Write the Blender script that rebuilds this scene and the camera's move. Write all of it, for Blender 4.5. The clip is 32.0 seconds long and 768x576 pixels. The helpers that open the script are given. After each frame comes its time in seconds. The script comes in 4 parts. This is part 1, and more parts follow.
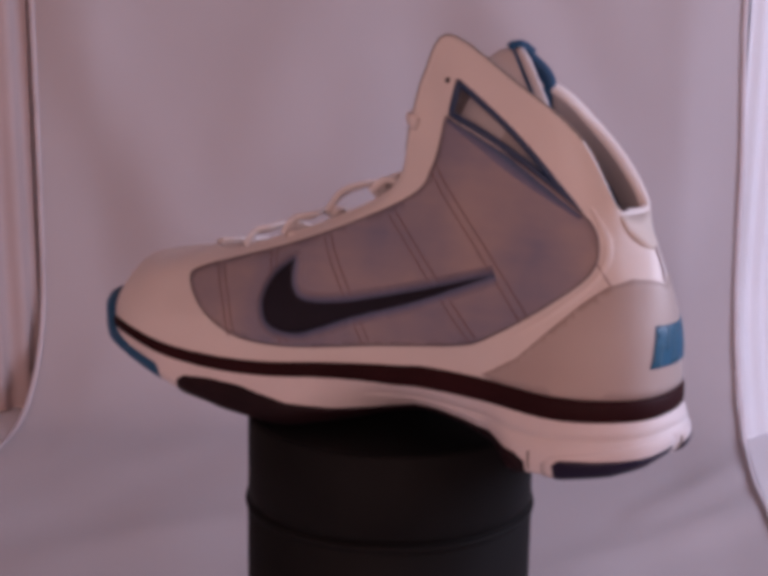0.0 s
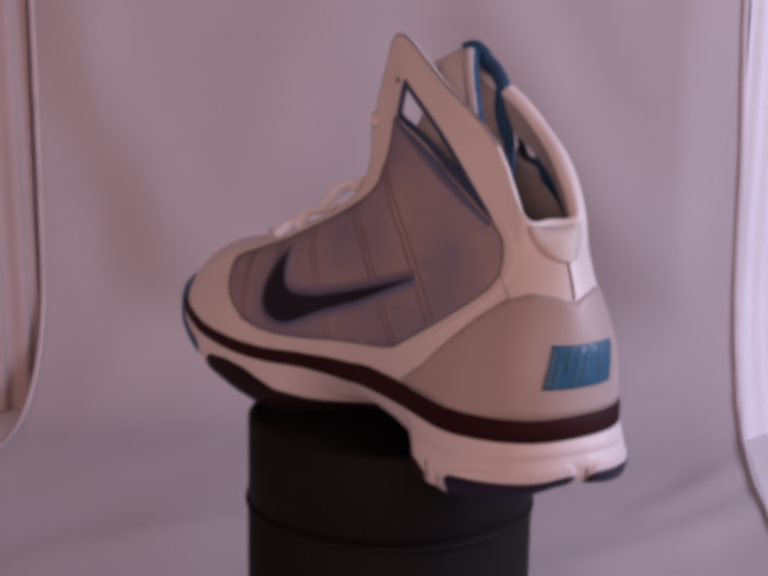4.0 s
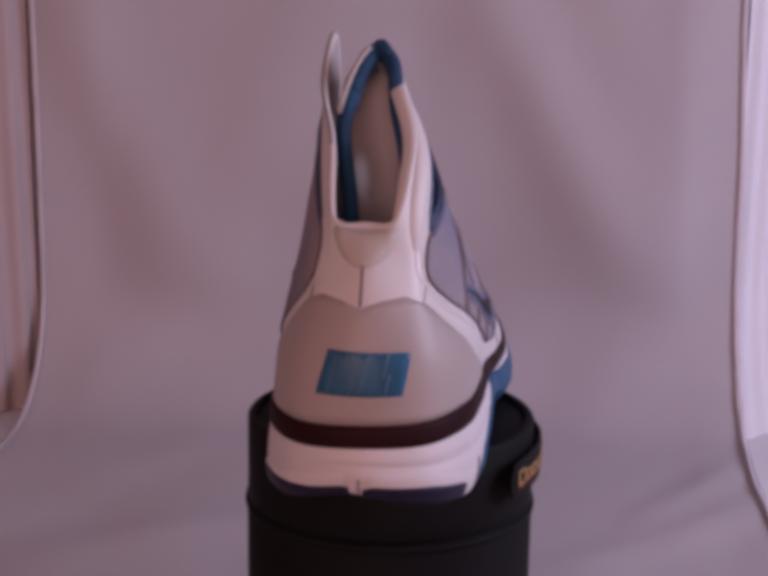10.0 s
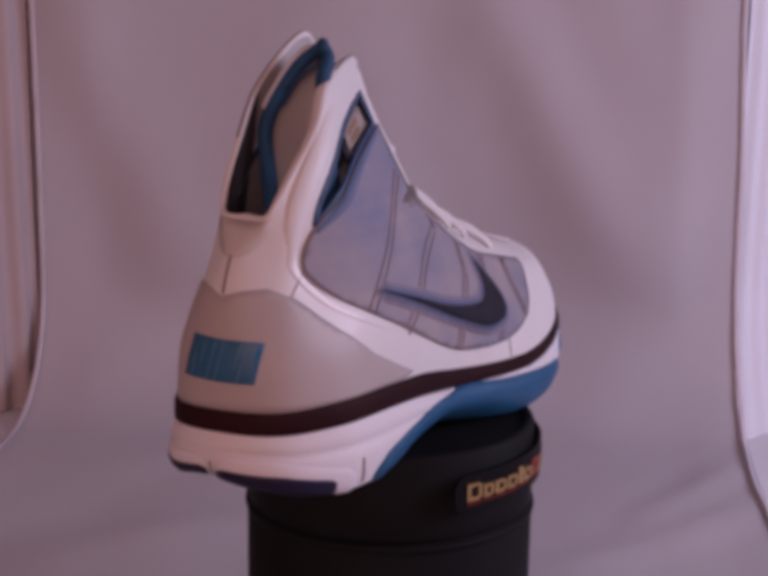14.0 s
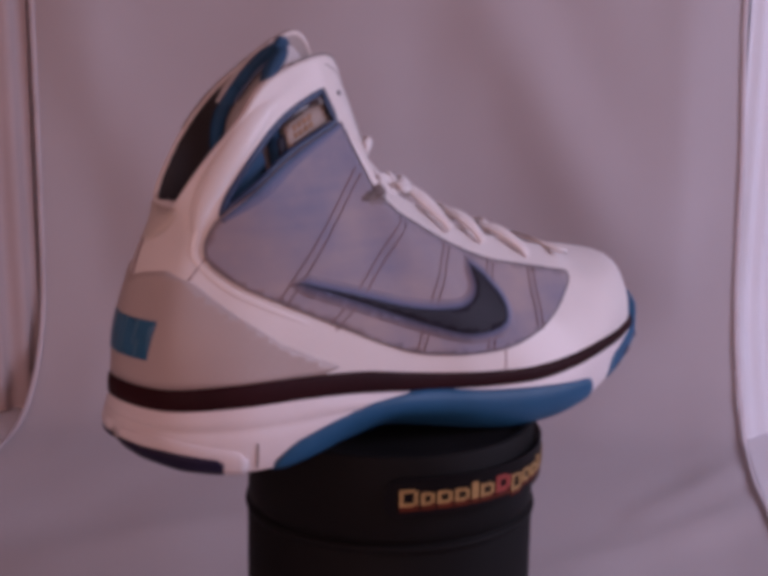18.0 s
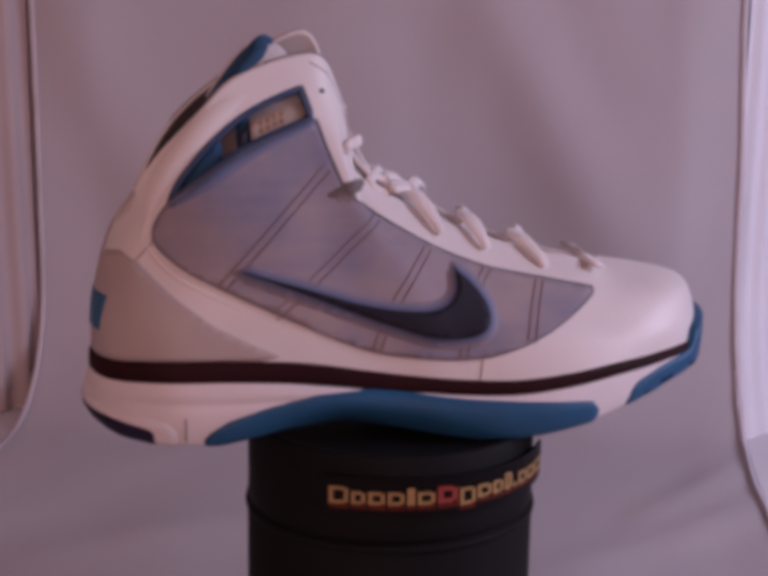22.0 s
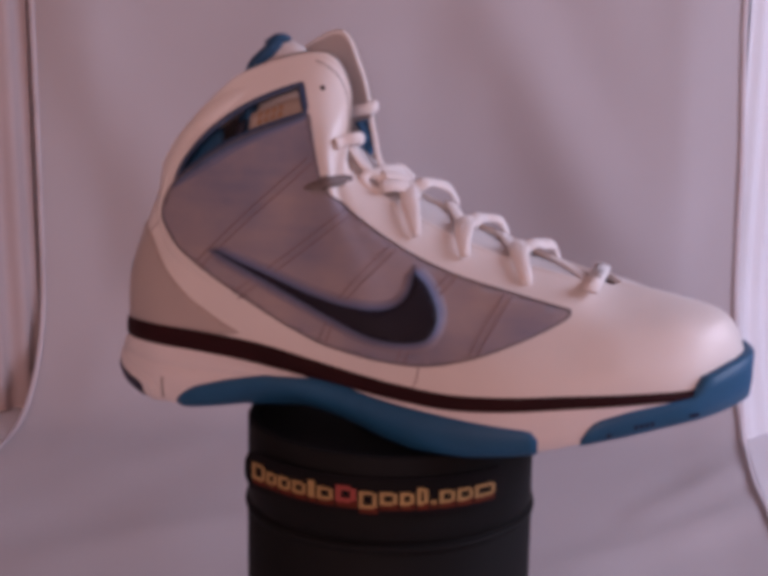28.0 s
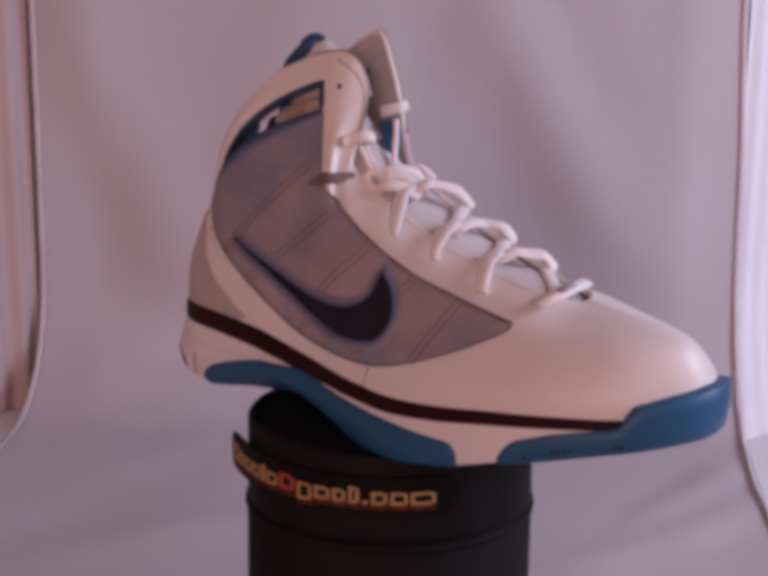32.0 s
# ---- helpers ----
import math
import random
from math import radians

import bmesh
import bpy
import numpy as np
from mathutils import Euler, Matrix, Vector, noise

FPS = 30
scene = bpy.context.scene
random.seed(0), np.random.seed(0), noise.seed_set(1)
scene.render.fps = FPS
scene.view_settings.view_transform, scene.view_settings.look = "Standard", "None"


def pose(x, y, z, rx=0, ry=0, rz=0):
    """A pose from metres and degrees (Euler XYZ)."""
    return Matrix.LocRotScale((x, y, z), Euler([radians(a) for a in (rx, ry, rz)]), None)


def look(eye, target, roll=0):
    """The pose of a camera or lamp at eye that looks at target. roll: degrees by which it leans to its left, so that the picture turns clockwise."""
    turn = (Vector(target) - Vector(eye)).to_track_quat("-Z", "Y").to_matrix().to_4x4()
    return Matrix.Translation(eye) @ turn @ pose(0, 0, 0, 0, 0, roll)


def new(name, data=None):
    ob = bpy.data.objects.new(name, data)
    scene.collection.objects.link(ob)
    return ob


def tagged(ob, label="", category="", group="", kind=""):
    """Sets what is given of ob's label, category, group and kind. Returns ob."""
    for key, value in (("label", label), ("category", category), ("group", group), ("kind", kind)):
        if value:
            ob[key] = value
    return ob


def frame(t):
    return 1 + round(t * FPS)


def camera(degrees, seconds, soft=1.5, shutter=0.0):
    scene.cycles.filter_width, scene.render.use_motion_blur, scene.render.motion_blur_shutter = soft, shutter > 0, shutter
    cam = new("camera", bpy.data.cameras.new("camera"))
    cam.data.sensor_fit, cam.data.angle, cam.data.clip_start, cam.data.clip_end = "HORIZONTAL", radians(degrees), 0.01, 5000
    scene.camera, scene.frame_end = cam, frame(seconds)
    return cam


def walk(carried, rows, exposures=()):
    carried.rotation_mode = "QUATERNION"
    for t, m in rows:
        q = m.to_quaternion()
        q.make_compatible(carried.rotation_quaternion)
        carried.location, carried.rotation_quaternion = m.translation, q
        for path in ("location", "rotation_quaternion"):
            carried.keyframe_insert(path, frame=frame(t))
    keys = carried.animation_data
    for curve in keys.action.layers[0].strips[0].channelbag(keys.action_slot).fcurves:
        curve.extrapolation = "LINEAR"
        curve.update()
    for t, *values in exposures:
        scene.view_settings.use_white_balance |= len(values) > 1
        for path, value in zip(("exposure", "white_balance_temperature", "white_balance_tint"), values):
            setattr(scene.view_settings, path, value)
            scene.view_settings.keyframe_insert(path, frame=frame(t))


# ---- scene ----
cam = camera(32.79, 32.0, soft=5.6)
EYE = Vector((0.0, -0.648, 0.4028))
AIM = EYE + Vector((-0.01063, 0.97792, -0.20871))
walk(cam, [(0.0, look(EYE, AIM, 0.908)), (32.0, look(EYE, AIM, 0.908))],
     exposures=[(0.0, -0.05, 6420, 4), (6.0, -0.06, 6450, 7), (8.0, -0.15, 6440, 10), (10.0, -0.30, 6430, 12), (13.0, -0.34, 6400, 14),
                (17.0, -0.42, 6400, 14), (20.0, -0.45, 6400, 14), (23.0, -0.32, 6440, 12), (25.0, -0.20, 6450, 9), (28.0, -0.08, 6440, 6), (32.0, 0.05, 6440, 5)])

# turn of the display drum: a steady 5.91 degrees a second
DRUM_TOP = 0.200
TURN_START, TURN_RATE = 143.32, -5.910

# ---- light ----
world = bpy.data.worlds.new("room_air")
scene.world = world
world.use_nodes = True
sky = world.node_tree.nodes.new("ShaderNodeTexSky")
sky.sky_type, sky.sun_disc = "NISHITA", False
sky.sun_elevation, sky.sun_rotation = radians(32), radians(95)
world.node_tree.links.new(sky.outputs["Color"], world.node_tree.nodes["Background"].inputs["Color"])
world.node_tree.nodes["Background"].inputs["Strength"].default_value = 0.08


def area_light(name, eye, target, size_x, size_y, watts, colour):
    data = bpy.data.lights.new(name, "AREA")
    data.shape, data.size, data.size_y, data.energy, data.color = "RECTANGLE", size_x, size_y, watts, colour
    ob = new(name, data)
    ob.matrix_basis = look(eye, target)
    return ob


# daylight in the window beside the tent, and an added pink fill lamp behind the camera
area_light("side_window_daylight", (1.34, -0.12, 0.78), (0.0, 0.3, 0.3), 0.78, 0.62, 16.0, (0.80, 0.78, 1.10))
area_light("pink_fill_light", (-0.60, -4.14, 0.98), (0.0, 0.3, 0.3), 2.5, 1.6, 54.0, (1.0, 0.582, 0.565))


# ---- materials ----
def material(name, colour, rough=0.6, metal=0.0, grain=0.0, grain_size=400.0, stain=0.0, stain_size=14.0, stain_colour=None,
             spec=0.5, coat=0.0, sheen=0.0, translucent=0.0, weave=0.0, weave_size=900.0, ribs=0.0, rib_size=2500.0, streak=0.0):
    m = bpy.data.materials.new(name)
    m.use_nodes = True
    nodes, links = m.node_tree.nodes, m.node_tree.links
    b = nodes["Principled BSDF"]
    b.inputs["Roughness"].default_value, b.inputs["Metallic"].default_value = rough, metal
    b.inputs["Specular IOR Level"].default_value, b.inputs["Coat Weight"].default_value = spec, coat
    b.inputs["Sheen Weight"].default_value = sheen
    co = nodes.new("ShaderNodeTexCoord")
    n1 = nodes.new("ShaderNodeTexNoise")
    n1.inputs["Scale"].default_value, n1.inputs["Detail"].default_value = stain_size, 4
    links.new(co.outputs["Object"], n1.inputs["Vector"])
    ramp = nodes.new("ShaderNodeMapRange")
    ramp.inputs["From Min"].default_value, ramp.inputs["From Max"].default_value = 0.35, 0.7
    if streak:
        turn = nodes.new("ShaderNodeMapping")
        turn.inputs["Rotation"].default_value, turn.inputs["Scale"].default_value = (0, radians(32), 0), (14, 60, 150)
        links.new(co.outputs["Object"], turn.inputs["Vector"])
        n3 = nodes.new("ShaderNodeTexNoise")
        n3.inputs["Scale"].default_value, n3.inputs["Detail"].default_value = 1.0, 3
        links.new(turn.outputs["Vector"], n3.inputs["Vector"])
        blend = nodes.new("ShaderNodeMix")
        blend.inputs["Factor"].default_value = streak
        links.new(n1.outputs["Fac"], blend.inputs["A"])
        links.new(n3.outputs["Fac"], blend.inputs["B"])
        links.new(blend.outputs["Result"], ramp.inputs["Value"])
    else:
        links.new(n1.outputs["Fac"], ramp.inputs["Value"])
    mix = nodes.new("ShaderNodeMix")
    mix.data_type = "RGBA"
    other = stain_colour or tuple(c * (1 - stain) for c in colour)
    mix.inputs["A"].default_value, mix.inputs["B"].default_value = (*colour, 1), (*other, 1)
    links.new(ramp.outputs["Result"], mix.inputs["Factor"])
    links.new(mix.outputs["Result"], b.inputs["Base Color"])
    height = None
    if grain:
        n2 = nodes.new("ShaderNodeTexNoise")
        n2.inputs["Scale"].default_value, n2.inputs["Detail"].default_value = grain_size, 6
        links.new(co.outputs["Object"], n2.inputs["Vector"])
        bump = nodes.new("ShaderNodeBump")
        bump.inputs["Strength"].default_value, bump.inputs["Distance"].default_value = grain, 0.001
        links.new(n2.outputs["Fac"], bump.inputs["Height"])
        links.new(bump.outputs["Normal"], b.inputs["Normal"])
        height = bump
    if weave:
        waves = []
        for axis in ("X", "Z"):
            w = nodes.new("ShaderNodeTexWave")
            w.bands_direction = axis
            w.inputs["Scale"].default_value, w.inputs["Distortion"].default_value = weave_size / 6.283, 0.4
            links.new(co.outputs["Object"], w.inputs["Vector"])
            waves.append(w)
        mul = nodes.new("ShaderNodeMath")
        mul.operation = "MULTIPLY"
        links.new(waves[0].outputs["Fac"], mul.inputs[0])
        links.new(waves[1].outputs["Fac"], mul.inputs[1])
        bump = nodes.new("ShaderNodeBump")
        bump.inputs["Strength"].default_value, bump.inputs["Distance"].default_value = weave, 0.0006
        links.new(mul.outputs["Value"], bump.inputs["Height"])
        if height:
            links.new(height.outputs["Normal"], bump.inputs["Normal"])
        links.new(bump.outputs["Normal"], b.inputs["Normal"])
    if ribs:
        w = nodes.new("ShaderNodeTexWave")
        w.bands_direction = "X"
        w.inputs["Scale"].default_value, w.inputs["Distortion"].default_value = rib_size / 6.283 / 3.183, 0.2
        links.new(co.outputs["Object"], w.inputs["Vector"])
        bump = nodes.new("ShaderNodeBump")
        bump.inputs["Strength"].default_value, bump.inputs["Distance"].default_value = ribs, 0.0008
        links.new(w.outputs["Fac"], bump.inputs["Height"])
        links.new(bump.outputs["Normal"], b.inputs["Normal"])
    if translucent:
        tr = nodes.new("ShaderNodeBsdfTranslucent")
        links.new(mix.outputs["Result"], tr.inputs["Color"])
        sh = nodes.new("ShaderNodeMixShader")
        sh.inputs["Fac"].default_value = translucent
        links.new(b.outputs["BSDF"], sh.inputs[1])
        links.new(tr.outputs["BSDF"], sh.inputs[2])
        links.new(sh.outputs["Shader"], nodes["Material Output"].inputs["Surface"])
    return m


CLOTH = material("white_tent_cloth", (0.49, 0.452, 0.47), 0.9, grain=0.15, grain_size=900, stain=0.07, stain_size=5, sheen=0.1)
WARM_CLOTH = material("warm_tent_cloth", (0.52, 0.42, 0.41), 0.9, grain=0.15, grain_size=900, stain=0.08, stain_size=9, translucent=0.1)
# paler than the sheet: the window's brightness is put into this colour
SIDE_CLOTH = material("window_bright_tent_cloth", (0.90, 0.89, 0.93), 0.9, grain=0.15, grain_size=900, stain=0.05, stain_size=6, translucent=0.2)
HEM = material("cloth_hem", (0.62, 0.56, 0.58), 0.85, grain=0.2, grain_size=1200, stain=0.1, stain_size=30)
PLASTER = material("room_plaster", (0.60, 0.50, 0.46), 0.9, grain=0.2, grain_size=60, stain=0.06, stain_size=2)
BOARD = material("room_floorboards", (0.28, 0.19, 0.13), 0.5, grain=0.2, grain_size=40, stain=0.3, stain_size=3)
LEATHER = material("white_leather", (0.75, 0.70, 0.685), 0.48, spec=0.4, grain=0.12, grain_size=700, stain=0.06, stain_size=25, coat=0.12)
TAB = material("pale_beige_padding", (0.61, 0.545, 0.50), 0.6, grain=0.2, grain_size=900, stain=0.08, stain_size=40)
EDGE = material("cut_leather_edge", (0.24, 0.22, 0.21), 0.7, grain=0.2, grain_size=800, stain=0.1, stain_size=60)
PATENT = material("glossy_white_leather", (0.77, 0.72, 0.705), 0.24, grain=0.05, grain_size=500, stain=0.05, stain_size=25, coat=0.25)
COUNTER = material("warm_grey_leather", (0.46, 0.39, 0.37), 0.45, grain=0.15, grain_size=800, stain=0.06, stain_size=30)
MESH = material("lilac_grey_mesh", (0.36, 0.295, 0.30), 0.75, weave=0.10, weave_size=1500, stain_size=22, stain_colour=(0.185, 0.185, 0.27), streak=0.2)
SEAM = material("plum_grey_seam", (0.23, 0.145, 0.16), 0.7, grain=0.3, grain_size=900, stain=0.2, stain_size=60)
WEBBING = material("grey_webbing", (0.20, 0.165, 0.165), 0.8, weave=0.4, weave_size=1800, stain=0.35, stain_size=300)
PIPING = material("dark_plum_piping", (0.125, 0.10, 0.112), 0.6, grain=0.2, grain_size=900, stain=0.2, stain_size=60)
BAND = material("dark_brown_foxing", (0.030, 0.008, 0.010), 0.6, spec=0.10, grain=0.1, grain_size=500, stain=0.3, stain_size=30)
MIDSOLE = material("white_foam_midsole", (0.74, 0.69, 0.70), 0.5, grain=0.2, grain_size=900, stain=0.07, stain_size=30)
BLUE = material("blue_rubber", (0.019, 0.100, 0.212), 0.45, spec=0.35, grain=0.15, grain_size=700, stain=0.15, stain_size=40)
RIBBED = material("ribbed_blue_rubber", (0.019, 0.100, 0.212), 0.5, spec=0.3, ribs=0.10, rib_size=3200, stain=0.15, stain_size=40)
NAVY = material("navy_rubber", (0.018, 0.015, 0.042), 0.45, spec=0.2, grain=0.15, grain_size=700, stain=0.2, stain_size=40)
BLUE_CLOTH = material("blue_knit_binding", (0.010, 0.075, 0.175), 0.7, grain=0.5, grain_size=1500, stain=0.45, stain_size=60)
TRIM_BLUE = material("navy_blue_trim", (0.025, 0.055, 0.13), 0.5, grain=0.2, grain_size=900, stain=0.2, stain_size=50)
LOGO_BLUE = material("blue_print", (0.018, 0.125, 0.24), 0.4, grain=0.15, grain_size=900, stain=0.2, stain_size=90)
PRINT_GAP = material("pale_blue_print", (0.085, 0.20, 0.30), 0.5, grain=0.15, grain_size=900, stain=0.2, stain_size=90)
MAROON = material("dark_maroon_rubber", (0.018, 0.008, 0.011), 0.55, spec=0.15, grain=0.2, grain_size=700, stain=0.3, stain_size=40)
INK = material("black_plum_print", (0.016, 0.014, 0.024), 0.6, spec=0.2, grain=0.1, grain_size=800, stain=0.2, stain_size=40)
INK_EDGE = material("blue_print_edge", (0.10, 0.125, 0.215), 0.5, grain=0.1, grain_size=800, stain=0.3, stain_size=60)
HAZE = [material("blue_print_haze", c, 0.75, weave=0.10, weave_size=1500, stain_size=70, stain_colour=tuple(v * 0.9 for v in c))
        for c in ((0.275, 0.24, 0.285), (0.225, 0.21, 0.28), (0.175, 0.18, 0.275), (0.13, 0.15, 0.25))]
TINT = material("blue_mesh_tint", (0.075, 0.125, 0.235), 0.75, weave=0.10, weave_size=1500, stain=0.3, stain_size=70)
LINING = material("grey_lining", (0.44, 0.39, 0.38), 0.85, grain=0.4, grain_size=1300, stain=0.1, stain_size=40, sheen=0.2)
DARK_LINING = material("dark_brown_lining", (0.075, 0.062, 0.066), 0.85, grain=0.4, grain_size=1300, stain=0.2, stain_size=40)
TONGUE = material("pale_tongue_fabric", (0.62, 0.58, 0.58), 0.8, weave=0.5, weave_size=1800, stain=0.1, stain_size=40)
LACE = material("white_flat_lace", (0.82, 0.77, 0.76), 0.8, weave=0.35, weave_size=2600, stain=0.06, stain_size=60)
TAG = material("beige_care_tag", (0.38, 0.31, 0.27), 0.7, grain=0.2, grain_size=900, stain=0.1, stain_size=60)
TAG_PRINT = material("orange_brown_print", (0.38, 0.20, 0.10), 0.7, grain=0.1, stain=0.2, stain_size=90)
DRUM = material("black_plastic_drum", (0.0110, 0.0108, 0.0114), 0.6, grain=0.1, grain_size=300, stain=0.3, stain_size=20, spec=0.07)
CARD = material("black_card", (0.005, 0.004, 0.005), 0.55, grain=0.1, grain_size=500, stain=0.3, stain_size=40, spec=0.12)
GOLD = material("yellow_print", (0.40, 0.25, 0.095), 0.5, grain=0.1, grain_size=900, stain=0.2, stain_size=120)
RUST = material("dark_rust_print", (0.10, 0.014, 0.005), 0.6, spec=0.2, grain=0.1, grain_size=900, stain=0.3, stain_size=120)
RED = material("red_print", (0.30, 0.045, 0.035), 0.5, grain=0.1, grain_size=900, stain=0.2, stain_size=120)


# ---- building blocks ----
def mesh_object(name, verts, faces, mat, parent=None, label="", smooth=True):
    me = bpy.data.meshes.new(name)
    me.from_pydata([tuple(map(float, v)) for v in verts], [], [tuple(map(int, f)) for f in faces])
    me.materials.append(mat)
    me.validate()
    if smooth:
        me.shade_smooth()
    ob = new(name, me)
    ob.parent = parent
    return tagged(ob, label)


def part(name, bm, mat, parent, label="", smooth=True):
    me = bpy.data.meshes.new(name)
    bmesh.ops.recalc_face_normals(bm, faces=bm.faces)
    bm.to_mesh(me)
    bm.free()
    me.materials.append(mat)
    if smooth:
        me.shade_smooth()
    ob = new(name, me)
    ob.parent = parent
    return tagged(ob, label)


def thing(name, label, category, group="", kind="", m=None):
    ob = tagged(new(name), label, category, group, kind)
    ob.empty_display_size = 0.02
    if m:
        ob.matrix_basis = m
    return ob


def rings_mesh(name, rings, mat, parent=None, label="", closed=True, cap_ends=False, smooth=True):
    """Faces between rings of equally many points."""
    n = len(rings[0])
    verts = [p for r in rings for p in r]
    faces = []
    for i in range(len(rings) - 1):
        for j in range(n if closed else n - 1):
            k = (j + 1) % n
            faces.append((i * n + j, i * n + k, (i + 1) * n + k, (i + 1) * n + j))
    if cap_ends:
        faces.append(tuple(range(n - 1, -1, -1)))
        faces.append(tuple((len(rings) - 1) * n + j for j in range(n)))
    return mesh_object(name, verts, faces, mat, parent, label, smooth)


def tube(name, points, wide, thick, mat, parent, label="", closed=False, sides=8, up=(0, 0, 1)):
    """A cord or strip along points, of an oval section; up: the way of its thin side."""
    p = np.asarray(points, float)
    n = len(p)
    rings = []
    for i in range(n):
        a, b = (p[i - 1], p[(i + 1) % n]) if closed else (p[max(i - 1, 0)], p[min(i + 1, n - 1)])
        t = (b - a) / max(np.linalg.norm(b - a), 1e-9)
        u = np.asarray(up[i] if np.ndim(up) == 2 else up, float)
        w = wide[i] if np.ndim(wide) else wide
        s = np.cross(t, u)
        s /= max(np.linalg.norm(s), 1e-9)
        u = np.cross(s, t)
        rings.append([p[i] + s * w * math.cos(k * 2 * math.pi / sides) + u * thick * math.sin(k * 2 * math.pi / sides) for k in range(sides)])
    if closed:
        rings.append(rings[0])
    return rings_mesh(name, rings, mat, parent, label, cap_ends=not closed)


def lathe(name, profile, mat, parent, label="", n=96, smooth=True):
    """A turned body from (radius, z) pairs."""
    rings = [[(r * math.cos(2 * math.pi * k / n), r * math.sin(2 * math.pi * k / n), z) for k in range(n)] for r, z in profile]
    ob = rings_mesh(name, rings, mat, parent, label, smooth=smooth)
    return ob


# ---- the room, the table and the cloth tent ----
def box(bm, x0, x1, y0, y1, z0, z1):
    v = bmesh.ops.create_cube(bm, size=1)["verts"]
    bmesh.ops.transform(bm, verts=v, matrix=Matrix.Translation(((x0 + x1) / 2, (y0 + y1) / 2, (z0 + z1) / 2)) @ Matrix.Diagonal((x1 - x0, y1 - y0, z1 - z0, 1)))


def room_piece(name, mat, *boxes):
    bm = bmesh.new()
    for b in boxes:
        box(bm, *b)
    ob = part(name, bm, mat, None, smooth=False)
    return tagged(ob, kind="structure")


def build_room():
    x0, x1, y0, y1, z0, z1 = -1.9, 1.4, -4.2, 1.7, -0.75, 2.45
    room_piece("floor", BOARD, (x0, x1, y0, y1, z0 - 0.1, z0))
    room_piece("ceiling", PLASTER, (x0, x1, y0, y1, z1, z1 + 0.1))
    room_piece("wall_west", PLASTER, (x0 - 0.12, x0, y0, y1, z0, z1))
    # unseen opening, cut only to hold the added fill lamp
    a, b, c, d = -1.87, 0.67, 0.15, 1.81
    room_piece("wall_south", PLASTER, (x0, a, y0 - 0.12, y0, z0, z1), (b, x1, y0 - 0.12, y0, z0, z1),
               (a, b, y0 - 0.12, y0, z0, c), (a, b, y0 - 0.12, y0, d, z1))
    room_piece("wall_north", PLASTER, (x0, x1, y1, y1 + 0.12, z0, z1))
    a, b, c, d = -0.54, 0.30, 0.44, 1.12
    room_piece("wall_east", PLASTER, (x1, x1 + 0.12, y0, a, z0, z1), (x1, x1 + 0.12, b, y1, z0, z1),
               (x1, x1 + 0.12, a, b, z0, c), (x1, x1 + 0.12, a, b, d, z1))


def build_table():
    table = thing("table", "plain wooden table under the cloth tent", "table", m=pose(0, 0, 0))
    bm = bmesh.new()
    box(bm, -0.62, 0.62, -0.36, 0.92, -0.034, -0.006)
    part("tabletop", bm, BOARD, table, smooth=False)
    for x in (-0.56, 0.56):
        for y in (-0.30, 0.86):
            bm = bmesh.new()
            box(bm, x - 0.025, x + 0.025, y - 0.025, y + 0.025, -0.75, -0.034)
            part("leg", bm, BOARD, table, smooth=False)


def build_table_cover():
    rows = [[(-0.60 + 0.05 * j, -0.34 + 0.05 * i, -0.0045 + 0.001 * noise.noise(Vector((j * 0.7, i * 0.7, 5)))) for j in range(25)] for i in range(25)]
    tagged(rings_mesh("table_cover", rows, SIDE_CLOTH, None, closed=False), "white cloth lying flat on the table", "table cover", kind="structure")


# long creases of the sheet: from and to (across, along), half width and height
FOLDS = [(0.10, 1.32, 0.21, 1.12, 0.045, 0.009), (-0.34, 1.34, -0.20, 1.08, 0.055, 0.010), (-0.05, 1.40, -0.15, 1.20, 0.07, 0.004), (0.30, 1.36, 0.27, 1.05, 0.04, 0.004),
         (0.16, 0.58, 0.36, 0.72, 0.022, 0.007), (0.20, 0.66, 0.36, 0.82, 0.018, 0.006), (-0.24, 0.56, -0.10, 0.62, 0.03, 0.005), (-0.34, 0.62, -0.20, 0.78, 0.035, 0.002)]


def cloth_fold(u, s):
    """How far the sheet stands out of its smooth run, u across and s along it, in metres."""
    f = 0.005 * math.sin(9.0 * (u + 0.35 * s) + 0.7) + 0.0022 * math.sin(17.0 * (u - 0.55 * s) + 2.1)
    for u0, s0, u1, s1, wide, high in FOLDS:
        du, ds = u1 - u0, s1 - s0
        ln = math.hypot(du, ds)
        along, off = ((u - u0) * du + (s - s0) * ds) / ln, ((u - u0) * ds - (s - s0) * du) / ln
        end = max(0.0, -along, along - ln)
        f += 1.3 * high * math.exp(-(off / wide) ** 2 - (end / 0.06) ** 2)
    f += 0.012 * (noise.noise(Vector((u * 4.5 + s * 1.5, s * 2.6 - u * 1.5, 3.1)))) + 0.004 * noise.noise(Vector((u * 13, s * 8, 1.7)))
    return f


